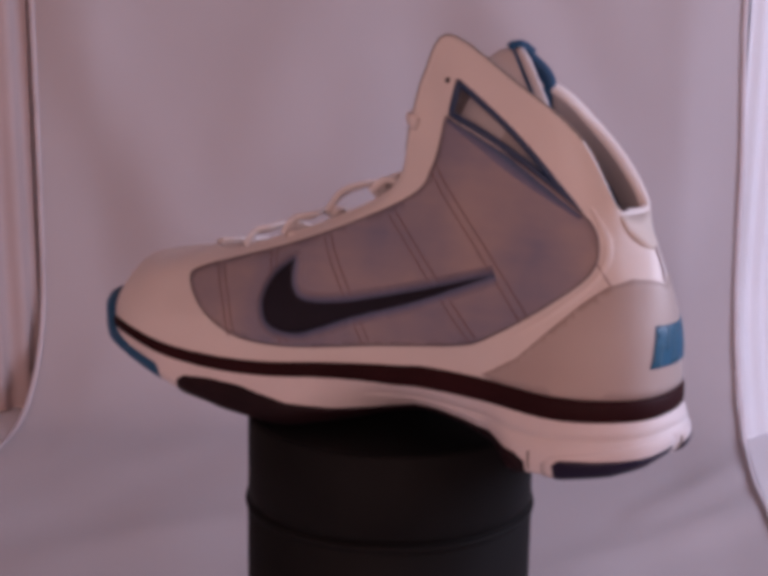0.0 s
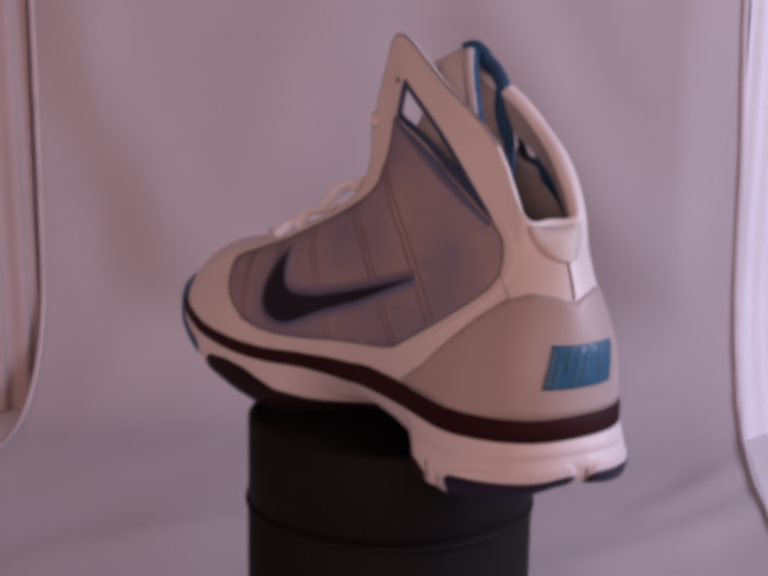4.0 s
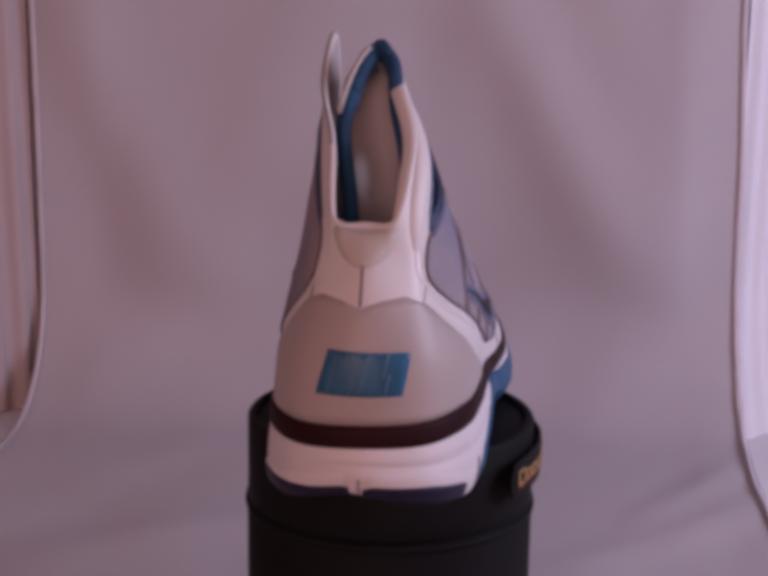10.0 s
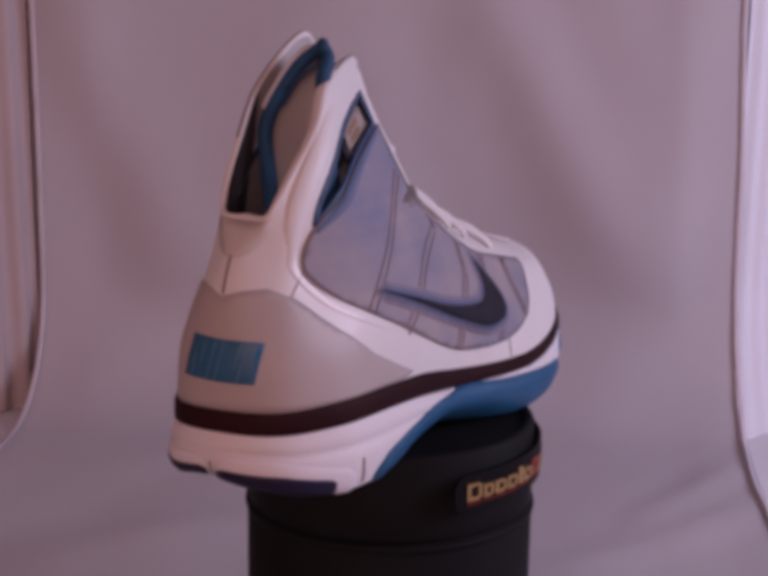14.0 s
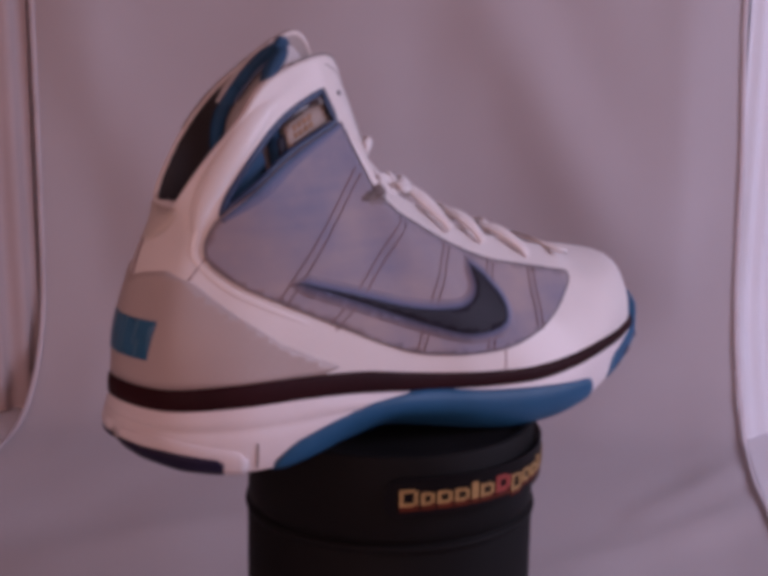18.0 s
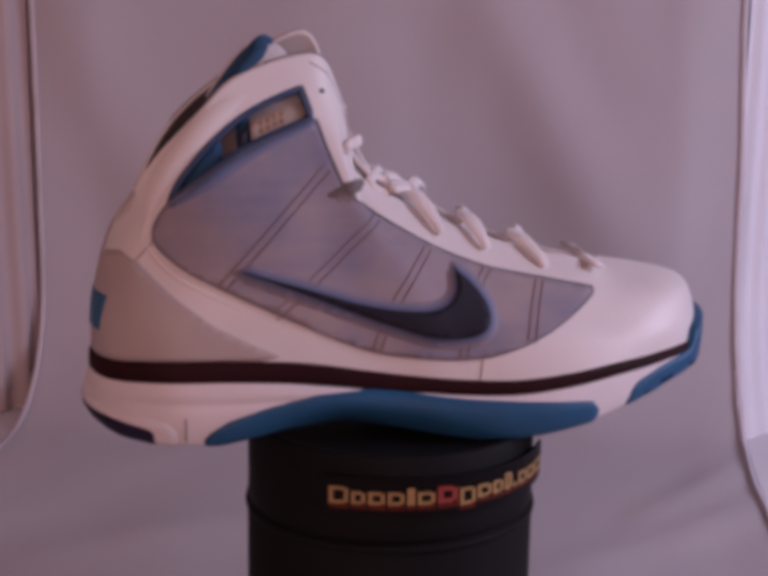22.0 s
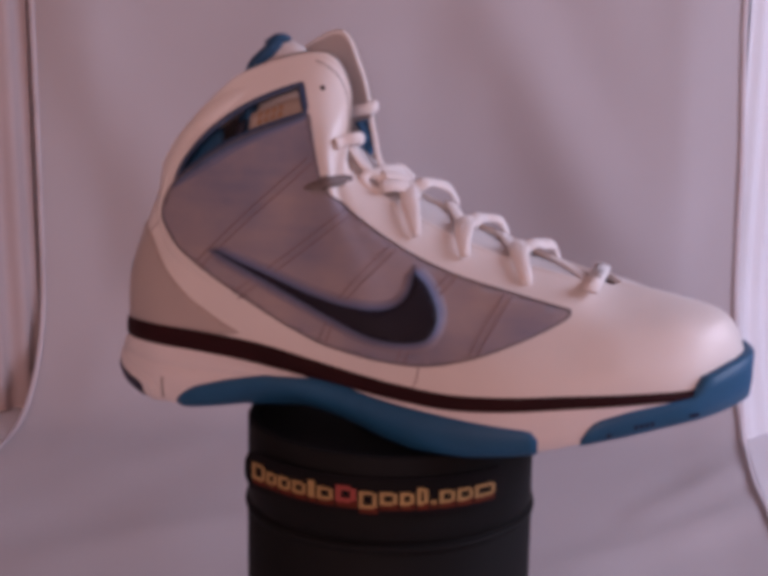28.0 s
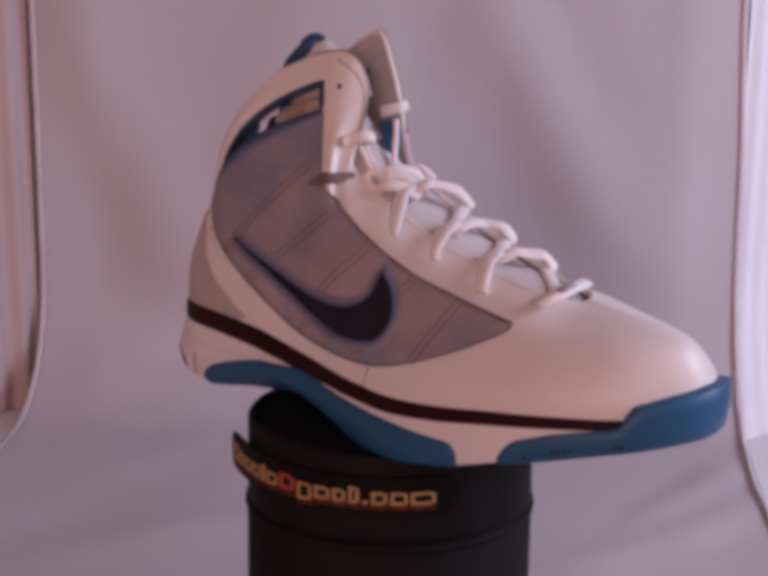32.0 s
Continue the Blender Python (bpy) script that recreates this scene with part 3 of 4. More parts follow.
def sole_point(u, s, extra=0.0):
    """A point of the sole's side wall: s from 0 at the band's lower edge to 1 at the tread."""
    p = ring_at(u)
    x, y = p[0], p[1]
    top = p[2] - band_height(u) + 0.0005
    n = out_at(u)
    waist = math.exp(-((x + (0.035 if y > 0 else 0.026)) / (0.035 if y > 0 else 0.045)) ** 2)
    flare = 0.0018 + 0.0026 * math.sin(min(1.0, max(0.0, s)) * math.pi * 0.62) - (0.0105 + 0.004 * math.exp(-((x + 0.022) / 0.05) ** 2) * (y < 0)) * waist * max(0.0, s) ** 2 - 0.0012 * max(0, s - 0.8) / 0.2
    if y < 0:
        flare += 0.0030 * math.exp(-((x + 0.015) / 0.07) ** 2) * math.sin(math.pi * min(1.0, max(0.0, s)) ** 0.7)
    heel = max(0.0, (-x - 0.125) / 0.03)
    flare += 0.0015 * heel * math.sin(math.pi * min(1, s))
    if y > 0:
        under = min(1.0, max(0.0, (x + 0.096) / 0.016)) * min(1.0, max(0.0, (0.025 - x) / 0.05))
        flare -= 0.017 * under * max(0.0, s) + 0.0018 * heel_zone(x) * max(0.0, s)
    flare -= 0.0022 * min(1.0, max(0.0, (x - 0.07) / 0.05)) * max(0.0, min(1.0, 2 * s))
    q = p + n * (flare + extra)
    low = sole_bottom(x + n[0] * 0.003, y)
    q[2] = top + (low - top) * s
    return q


def s_of(u, z):
    p = ring_at(u)
    top = p[2] - band_height(u) + 0.0005
    low = sole_bottom(p[0] + out_at(u)[0] * 0.003, p[1])
    return (z - top) / (low - top)


def rim_piece(name, u0, u1, tops, mat, parent, label="", lift=0.0014, under=0.012, n=None, swell=None):
    """A rubber piece on the sole's side from column u0 to u1; tops: (u, z in mm) of its upper edge. It turns under the tread."""
    n = n or max(8, int((u1 - u0) * 8))
    rings = []
    for k in range(n + 1):
        u = u0 + (u1 - u0) * k / n
        end = min(k, n - k)
        zt = between(u, tops) / 1000
        s0 = min(0.93, max(0.0 if zt < 0.9 else -1.0, s_of(u, zt)))
        s0 = s_of(u, zt) if zt > ring_at(u)[2] - band_height(u) else s0
        if end == 0:
            s0 = s0 + (1 - s0) * 0.35
        full = between(u, swell) if swell else lift
        e = full if end > 0 else full * 0.3
        ss = [s0, s0 + (1 - s0) * 0.06, s0 + (1 - s0) * 0.35, s0 + (1 - s0) * 0.65, 0.97]
        ring = [sole_point(u, ss[0], -0.002)] + [sole_point(u, s, e if i else e * 0.5) for i, s in enumerate(ss)]
        b = sole_point(u, 1.0, e - 0.0015)
        b[2] -= 0.0012
        c = sole_point(u, 1.0, -under)
        c[2] -= 0.0012
        d = c.copy()
        d[2] += 0.004
        ring += [b, c, d]
        rings.append(ring)
    return rings_mesh(name, rings, mat, parent, label, cap_ends=True)


# how far the toe rubber stands out along the edge
TOE_SWELL = [(11.22, 0.0010), (12.4, 0.0010), (13.1, 0.0028), (14.8, 0.0028), (15.5, 0.0022), (16.1, 0.0010), (17, 0.0010)]


def build_shoe():
    """Its origin is on the turning axis at the height of the drum's top plus five millimetres."""
    shoe = thing("high_top_shoe", "white leather high-top basketball shoe with blue trim on the drum", "shoe")
    lat, med = on_side(-1), on_side(1)

    # upper skin, open at the two windows
    g = GRID.copy()
    faces = []
    hole = set()
    for i in range(NR - 1):
        for j in range(NC):
            ids = (i * NC + j, i * NC + (j + 1) % NC, (i + 1) * NC + (j + 1) % NC, (i + 1) * NC + j)
            c = (GRID[i, j] + GRID[i + 1, (j + 1) % NC]) / 2
            win = LAT_WINDOW if c[1] < 0.012 else MED_WINDOW
            if c[2] > 0.1 and inside((c[0], c[2]), win):
                hole.add((i, j))
                continue
            faces.append(ids)
    kept = {k for f in faces for k in f}
    rim_ids = set()
    for i, j in hole:
        rim_ids |= {i * NC + j, i * NC + (j + 1) % NC, (i + 1) * NC + (j + 1) % NC, (i + 1) * NC + j} & kept
    snapped = {}
    for k in rim_ids:
        i, j = divmod(k, NC)
        q = GRID[i, j]
        win, place = (LAT_WINDOW, lat) if q[1] < 0.012 else (MED_WINDOW, med)
        line = np.array(win)
        line = np.concatenate([line + (np.roll(line, -1, 0) - line) * f for f in (0, 0.25, 0.5, 0.75)])
        near = line[np.argmin(np.linalg.norm(line - q[[0, 2]], axis=1))]
        h, _ = place(tuple(near))
        snapped[k] = np.array(h) - q
        g[i, j] = np.array(h)
    mesh_object("upper", g.reshape(-1, 3), faces, LEATHER, shoe, "smooth white leather upper")
    # lining, a few millimetres inside
    us_c = np.arange(NC) / 12.0
    thick = np.interp(us_c, [0, 1, 2, 4, 5, 6, 9, 21, 23, 24.5, 26, 26.6, 27], [3.5, 4.5, 6, 7, 5, 3, 3, 3, 2.4, 2.0, 2.0, 2.4, 3.5]) / 1000
    lg = GRID - NORMALS * thick[None, :, None]
    for k, d in snapped.items():
        lg[k // NC, k % NC] += d
    lfaces = [(i * NC + j, (i + 1) * NC + j, (i + 1) * NC + (j + 1) % NC, i * NC + (j + 1) % NC) for i in range(NR - 1) for j in range(NC) if (i, j) not in hole]
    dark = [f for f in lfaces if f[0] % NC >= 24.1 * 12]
    mesh_object("lining", lg.reshape(-1, 3), [f for f in lfaces if f[0] % NC < 24.1 * 12], LINING, shoe, "grey textile lining")
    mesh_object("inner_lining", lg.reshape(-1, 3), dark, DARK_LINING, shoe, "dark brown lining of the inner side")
    # rolled top edge
    edge = (GRID[-1] + lg[-1]) / 2
    ups = GRID[-1] - GRID[-3]
    ups /= np.linalg.norm(ups, axis=1, keepdims=True)
    rim = []
    for k in range(NC):
        out = NORMALS[-1, k]
        w = thick[k] / 2 + 0.0003
        rim.append([edge[k] + out * w * math.cos(a * math.pi / 5) + ups[k] * min(w, 0.0028) * math.sin(a * math.pi / 5) for a in range(10)])
    rings_mesh("top_edge", rim + rim[:1], LEATHER, shoe, "rolled white collar edge")

    # fabric panels with their seams and dark piping
    for place, panel, name in ((lat, LAT_PANEL, "outer"), (med, MED_PANEL, "inner")):
        patch("mesh_panel", place, panel, 0.0007, 0.0012, MESH, shoe, "lilac-grey mesh panel", step=0.0035)
        outline_cord("panel_piping", place, panel, PIPING, shoe, 0.00035, 0.0004, 0.0008, "thin dark piping")
    for place, window in ((lat, LAT_WINDOW), (med, MED_WINDOW)):
        hits = [place(q) for q in window]
        c = np.mean(np.array(window), axis=0)
        inner = [place(tuple(np.array(q) + (c - np.array(q)) * 0.05)) for q in window]
        tube("window_trim", [h - n * 0.0006 for h, n in inner], 0.0018, 0.0011, TRIM_BLUE, shoe, "navy blue window binding", closed=True, sides=8, up=np.array([n for _, n in inner]))

    lat_seams = [[(-41, 125), (-68, 98), (-94, 71)], [(-18, 101), (-50, 74), (-70, 58.5)], [(7, 86), (-12, 62), (-22, 40)], [(37, 74), (29, 62), (20, 35)], [(65, 67.5), (60, 55), (55, 41)]]
    med_seams = [[(-44, 129), (-72, 97), (-99, 67)], [(-25, 106), (-55, 75), (-77, 54)], [(10, 91), (-6, 66), (-18, 44)], [(43, 79), (37, 66), (27, 37)], [(80, 68), (67, 54), (58, 38)]]
    for place, seams in ((lat, lat_seams), (med, med_seams)):
        for s in seams:
            dx, dz = s[-1][0] - s[0][0], s[-1][1] - s[0][1]
            ln = math.hypot(dx, dz)
            for d in (-0.4, 3.4):
                seam(place, [(x - dz / ln * d, z + dx / ln * d) for x, z in s], SEAM, shoe, wide=0.0003, lift=0.0009)
    # side marks: a dark curved tick with a blue edge
    for place, tick in ((lat, LAT_TICK), (med, MED_TICK)):
        o = smooth_outline(tick, 7, corners=(0, 6))
        wide = []
        m = len(o)
        area = sum(o[i - 1][0] * o[i][1] - o[i][0] * o[i - 1][1] for i in range(m))
        for i in range(m):
            a, b = np.array(o[i - 1]), np.array(o[(i + 1) % m])
            t = (b - a) / max(np.linalg.norm(b - a), 1e-9)
            nn = np.array([t[1], -t[0]]) * (1 if area > 0 else -1)
            wide.append(tuple(nn))
        for k, out in enumerate((0.0046, 0.0034, 0.0023, 0.0014)):
            ring = [tuple(np.array(p) + np.array(v) * out) for p, v in zip(o, wide)]
            patch("side_mark_haze", place, ring, 0.0010 + 0.00015 * k, 0.0006, HAZE[k], shoe, "pale blue haze round the side mark", step=0.0028)
        ring = [tuple(np.array(p) + np.array(v) * 0.0008) for p, v in zip(o, wide)]
        patch("side_mark_edge", place, ring, 0.0016, 0.0006, INK_EDGE, shoe, "blue edge of the side mark", step=0.0028)
        patch("side_mark", place, o, 0.0018, 0.0006, INK, shoe, "dark curved side mark", step=0.0028)
    # blue tint of the mesh under the windows
    for place, line in ((lat, [(-46, 145.2), (-77, 132.8), (-97, 121), (-115.5, 107.4)]), (med, [(-50, 150), (-67, 142.5), (-86, 131.3), (-114.5, 111)])):
        for deep, mat, lift in ((4.6, HAZE[2], 0.0008), (3.0, HAZE[3], 0.0009), (1.6, TINT, 0.0010)):
            band = smooth_outline(line + [(x + deep * 0.55 * q, z - deep * q) for (x, z), q in zip(line[::-1], (0.3, 1, 0.8, 0.4))], 6, corners=(0, 3, 4, 7))
            patch("window_tint", place, band, lift, 0.0004, mat, shoe, "blue tint below the window", step=0.002)

    # raised rounded frame behind and below the panels
    for place, line, mat in ((lat, [(-119.5, 114), (-122.5, 108.5), (-126.8, 97), (-126, 89.5), (-115, 77), (-96.5, 67), (-71, 55.3), (-44, 43)], PATENT),
                             (med, [(-117.5, 115), (-121.5, 109.5), (-126.6, 99.5), (-126.6, 89.5), (-120.5, 80), (-105.5, 66), (-85, 52.5), (-68, 46.5)], LEATHER)):
        on, up = line_on(place, line, -0.0004, 8)
        wide = np.interp(np.linspace(0, 1, len(on)), [0, 0.25, 0.5, 1], [0.0004, 0.0024, 0.0022, 0.0005])
        on = [Vector(p) - Vector(n) * 0.0012 * max(0.0, k / len(on) - 0.7) / 0.3 for k, (p, n) in enumerate(zip(on, up))]
        tube("panel_frame", on, wide, 0.0008, mat, shoe, "raised glossy white frame of the panel", sides=12, up=up)

    # soft padding round the back of the outer collar
    on, up = line_on(lat, [(-126.5, 97), (-123.5, 110), (-117, 122.5), (-106.5, 136), (-93, 148.5), (-78, 158), (-62, 164.5)], 0.0, 8)
    share = np.linspace(0, 1, len(on))
    sink = np.interp(share, [0, 0.18, 0.35, 0.5, 0.75, 1], [0.0034, 0.0012, 0.0003, 0.0005, 0.0022, 0.0042])
    on = [Vector(p) - Vector(n) * d for p, n, d in zip(on, up, sink)]
    tube("collar_padding", on, np.interp(share, [0, 0.3, 0.7, 1], [0.0030, 0.0056, 0.0058, 0.0036]), 0.0029, LEATHER, shoe, "padded white leather of the collar", sides=16, up=up)

    # grey heel counter with its blue print
    top_l = [(-0.144, 0.0, 82), (-0.143, -0.008, 84.5), (-0.139, -0.017, 85.5)]
    outline = [(heel_arc(x, y), z / 1000) for x, y, z in top_l]
    for x, z in ((-130, 81), (-122, 73), (-114, 66), (-96, 53), (-80, 45), (-66, 39)):
        h, _ = lat((x / 1000, z / 1000))
        outline.append((heel_arc(h.x, h.y), z / 1000))
    left = [(heel_arc(x, y), z / 1000) for x, y, z in ((-0.143, 0.008, 84.5), (-0.139, 0.016, 85.5))]
    for x, z in ((-130, 82), (-120, 73), (-110, 62), (-97, 48.5), (-85, 41), (-80, 38.5)):
        h, _ = med((x / 1000, z / 1000))
        left.append((heel_arc(h.x, h.y), z / 1000))
    low = [(heel_arc(*ring_at(u)[:2]), ring_at(u)[2] + 0.0012) for u in np.linspace(4 - 0.6, 0.01, 14)]
    low2 = [(heel_arc(*ring_at(u)[:2]), ring_at(u)[2] + 0.0012) for u in np.linspace(26.9, 24.2, 12)]
    loop = outline + low + low2 + left[::-1]
    loop = [tuple(np.array(a) + (np.array(b) - np.array(a)) * q / 4) for a, b in zip(loop, loop[1:] + loop[:1]) for q in range(4)]
    patch("heel_counter", round_heel, loop, 0.0009, 0.0016, COUNTER, shoe, "warm grey leather heel counter", step=0.0035)
    logo = [(heel_arc(-0.146, -0.0205), 0.0645), (heel_arc(-0.147, -0.017), 0.0475), (heel_arc(-0.147, 0.0165), 0.0475), (heel_arc(-0.148, 0.012), 0.0655)]
    corner = [np.array(q) for q in logo]

    def print_quad(lo, hi, bottom, top):
        """Outline of a slanted piece of the mark; the four numbers are shares of its width and height."""
        def at(f, g):
            return (corner[1] + (corner[2] - corner[1]) * f) * (1 - g) + (corner[0] + (corner[3] - corner[0]) * f) * g
        ends = [at(lo, top), at(lo, bottom), at(hi, bottom), at(hi, top)]
        return [tuple(a + (b - a) * q / 5) for a, b in zip(ends, ends[1:] + ends[:1]) for q in range(5)]
    print_block = patch("heel_print", round_heel, print_quad(0, 1, 0, 1), 0.0012, 0.0005, LOGO_BLUE, shoe, "blue slanted printed mark on the heel", step=0.003)
    for lo, hi, bottom, top in ((0.20, 0.225, 0.0, 0.5), (0.27, 0.295, 0.35, 1.0), (0.49, 0.51, 0.0, 1.0), (0.60, 0.62, 0.0, 1.0), (0.74, 0.76, 0.4, 1.0), (0.85, 0.87, 0.0, 0.6)):
        patch("print_gap", round_heel, print_quad(lo, hi, bottom, top), 0.0015, 0.0003, PRINT_GAP, print_block, "paler gap in the print", step=0.004)
    seam(round_heel, [(0, 98), (0, 91), (0, 83)], SEAM, shoe, wide=0.0006, name="heel_seam")
    # padded tab under the back of the collar
    tab = smooth_outline([(-15.5, 112), (-14, 106), (-8, 99.5), (0, 97), (8, 99.5), (14, 106), (15.5, 112), (8, 111.5), (0, 111), (-8, 111.5)], 4)
    patch("heel_tab", round_heel, tab, 0.0003, 0.0008, TAB, shoe, "soft pale heel tab", step=0.004)

    # dark band round the sole's top
    rings = []
    us = [k * 27 / 216 for k in range(216)]
    for u in us:
        p, n, h = ring_at(u), out_at(u), band_height(u)
        ring = []
        for d, z in ((-0.001, 0.0012), (0.0012, 0.0008), (0.0019, -0.001), (0.0022, -h * 0.5), (0.0021, -h + 0.001), (0.0010, -h), (-0.002, -h)):
            q = p + n * d
            q[2] += z
            ring.append(q)
        rings.append(ring)
    rings.append(rings[0])
    rings_mesh("foxing_band", rings, BAND, shoe, "dark brown band round the sole", closed=False)
    # midsole: side wall, and a plain tread below
    rows = []
    levels = [0.0, 0.04, 0.16, 0.30, 0.34, 0.38, 0.55, 0.75, 0.90, 0.97, 1.0]
    for s in levels:
        rows.append([sole_point(u, s, -0.0009 if abs(s - 0.34) < 0.01 and not 5 < u < 21 else 0.0) for u in us])
    centre = []
    for u in us:
        q = sole_point(u, 1.0, -0.016)
        q[2] += 0.0015
        centre.append(q)
    rows.append(centre)
    inner = []
    for u in us:
        p = ring_at(u)
        inner.append(np.array([p[0] * 0.72, p[1] * 0.2 + 0.004, sole_bottom(p[0] * 0.72, p[1] * 0.2) + 0.003]))
    rows.append(inner)
    rings_mesh("midsole", rows, MIDSOLE, shoe, "white foam midsole with fine grooves")
    # rubber pieces on the edge of the tread
    rim_piece("heel_pod", 0.10, 2.15, [(0.1, 17), (1.0, 15.5), (1.6, 11), (2.15, 7)], MIDSOLE, shoe, "raised white heel pod", lift=0.0008)
    rim_piece("heel_pod", 24.85, 26.90, [(24.85, 7), (25.4, 11), (26.1, 15.5), (26.9, 17)], MIDSOLE, shoe, "raised white heel pod", lift=0.0008)
    rim_piece("outsole_heel", 0.10, 1.85, [(0.1, 12), (1.0, 10), (1.4, 7.5), (1.85, 4.5)], NAVY, shoe, "navy blue rubber heel piece")
    rim_piece("outsole_heel", 24.95, 26.90, [(24.95, 6.5), (25.5, 7.5), (26.3, 9.5), (26.9, 12)], NAVY, shoe, "navy blue rubber heel piece")
    for u, hi, lo in ((2.28, 0.55, 0.93), (24.70, 0.60, 0.93), (0.045, 0.62, 0.95)):
        pts = [sole_point(u, hi + (lo - hi) * q / 5, 0.0002) for q in range(6)]
        tube("sole_groove", pts, 0.0005, 0.0005, EDGE, shoe, "narrow dark groove", sides=6, up=out_at(u))
    rim_piece("outsole_shank", 2.55, 10.55, [(2.55, 2), (2.9, 9), (3.5, 15.5), (4.15, 20.5), (5, 21.5), (6, 20), (7, 18), (8, 16), (9, 14), (10.3, 11.5), (10.55, 10.5)], RIBBED, shoe, "ribbed blue rubber side piece", under=0.020)
    rim_piece("outsole_toe", 11.22, 17.0, [(11.22, 10), (11.45, 17), (12, 22), (12.85, 27), (13.05, 36), (13.5, 40), (14, 42.5), (14.7, 42), (15.1, 38), (15.45, 31), (15.8, 25), (16.2, 21), (17, 15)], BLUE, shoe, "blue rubber toe piece", under=0.020, n=60, swell=TOE_SWELL)
    rim_piece("outsole_inner", 17.4, 24.65, [(17.4, 12.5), (18, 14), (18.6, 13), (19, 10.5), (19.5, 7.5), (20.2, 6.5), (21, 8.5), (22, 12), (23, 13), (23.6, 11), (24.2, 9), (24.65, 6)], MAROON, shoe, "dark maroon inner side piece", under=0.020)

    # small moulded marks on the toe piece
    for u0, u1, s0 in ((11.62, 11.68, 0.80), (12.02, 12.06, 0.66), (12.10, 12.14, 0.66), (12.18, 12.22, 0.66), (12.26, 12.30, 0.66), (12.80, 12.92, 0.62)):
        quad = [[sole_point(u, s, between(u, TOE_SWELL) + 0.0004) for s in (s0, s0 + 0.14)] for u in (u0, u1)]
        deep = [[sole_point(u, s, between(u, TOE_SWELL) - 0.0008) for s in (s0, s0 + 0.14)] for u in (u0, u1)]
        ring = [[r[0][0], r[0][1], r[1][1], r[1][0]] for r in (deep, quad)]
        rings_mesh("moulded_mark", ring, NAVY, shoe, cap_ends=True, smooth=False)

    # tongue: a sleeve from the vamp up to the bound arch inside the collar
    arch = [(-91, 10, 90), (-95, 12, 126), (-93, 15, 148), (-84, 12.5, 164), (-74.5, 8, 176.5), (-68, 3, 181.5), (-71, -2.5, 178), (-79, -5.5, 169), (-78, -6.5, 157), (-78.5, -10, 139), (-74, -14.5, 98)]
    arch = spline(np.array(arch, float) / 1000, 3)
    na = len(arch)
    stations = [((-57, 7, 178), 13, 50), ((-44, 8, 152), 16, 38), ((-28, 9, 130), 20, 26), ((-8, 10, 112), 22, 14), ((22, 10, 96), 22, 10), ((58, 11, 81), 20, 8), ((88, 12, 73), 17, 6), ((112, 13, 67), 8, 3)]
    rows = [arch.reshape(-1)]
    for c, w, drop in stations:
        row = []
        for k in range(na):
            f = 1 - 2 * k / (na - 1)
            tuck = drop / 50 * max(0.0, (abs(f) - 0.65) / 0.35) ** 2
            row.append(np.array(c) + (15 * tuck, w * math.sin(f * math.pi / 2), -62 * tuck) + np.array([-0.75, 0, -0.6]) * drop * abs(f) ** 2.2)
        rows.append(np.array(row).reshape(-1) / 1000)
    rows = spline(np.array(rows), 4).reshape(-1, na, 3)
    inner = rows + np.array([-0.0015, 0, -0.0035])
    rings_mesh("tongue", list(rows), TONGUE, shoe, "pale grey padded tongue", closed=False)
    rings_mesh("tongue_lining", [r[::-1] for r in inner], LINING, shoe, "grey lining of the tongue", closed=False)
    line = (rows[0] + inner[0]) / 2
    for a, b in ((0, 10), (9, na)):
        path = spline(line[a:b], 2)
        wide = np.interp(np.linspace(a, b - 1, len(path)), [0, 6, 12, 15, 18, 22, na], [0.0034, 0.0032, 0.0033, 0.0034, 0.0036, 0.0034, 0.0032])
        tube("tongue_binding", path, wide, 0.0034, BLUE_CLOTH, shoe, "blue knit binding", sides=10, up=(1, 0, 0.5))
    strip = []
    for k in range(8, 16):
        p = inner[0][k] + np.array([-0.0022, 0, -0.001])
        way = np.array([-0.086, 0.001, 0.140]) - p
        wide = 0.0060 * math.sin(math.pi * min(1.0, (k - 7.2) / 3.0) / 2)
        strip.append([p + way / np.linalg.norm(way) * wide * q / 4 + np.array([-0.0006 * math.sin(math.pi * q / 4), 0, 0]) for q in range(5)])
    rings_mesh("tongue_facing", strip, TRIM_BLUE, shoe, "navy facing inside the tongue's top", closed=False)
    crest = spline(np.array([(-73, -1.5, 178.5), (-69.5, 1.2, 181.8), (-67, 3.2, 182.2), (-65, 5, 181)]) / 1000, 5)
    tube("tongue_crest", crest, 0.0031, 0.0028, BLUE_CLOTH, shoe, "blue knit edge of the tongue", sides=8, up=(0, 1, 0.3))
    tube("tongue_rim", [q + np.array([-0.0022, 0.0024, 0.0004]) for q in rows[0][7:15]], 0.0012, 0.0022, TONGUE, shoe, "pale front edge of the tongue", sides=8, up=(1, 0, 0.5))
    pad = []
    for k in range(na // 2 + 1):
        a, b = inner[0][k], inner[0][na - 1 - k]
        pad.append([a + (b - a) * q / 8 + np.array([0.010, 0, -0.002]) * math.sin(math.pi * q / 8) + np.array([0.003, 0, 0]) for q in range(9)])
    rings_mesh("tongue_back", pad, LINING, shoe, "grey textile back of the tongue", closed=False)

    # laces: a tapered strip out of each outer eyelet, an arch over the tongue, and a strip back under it
    holes = [(71, -14.5, 75), (40, -14.5, 85.5), (15.5, -17.5, 94)]
    tops = [(61, 3.5, 84.5), (34, 2.5, 95), (3.5, 1.5, 110)]
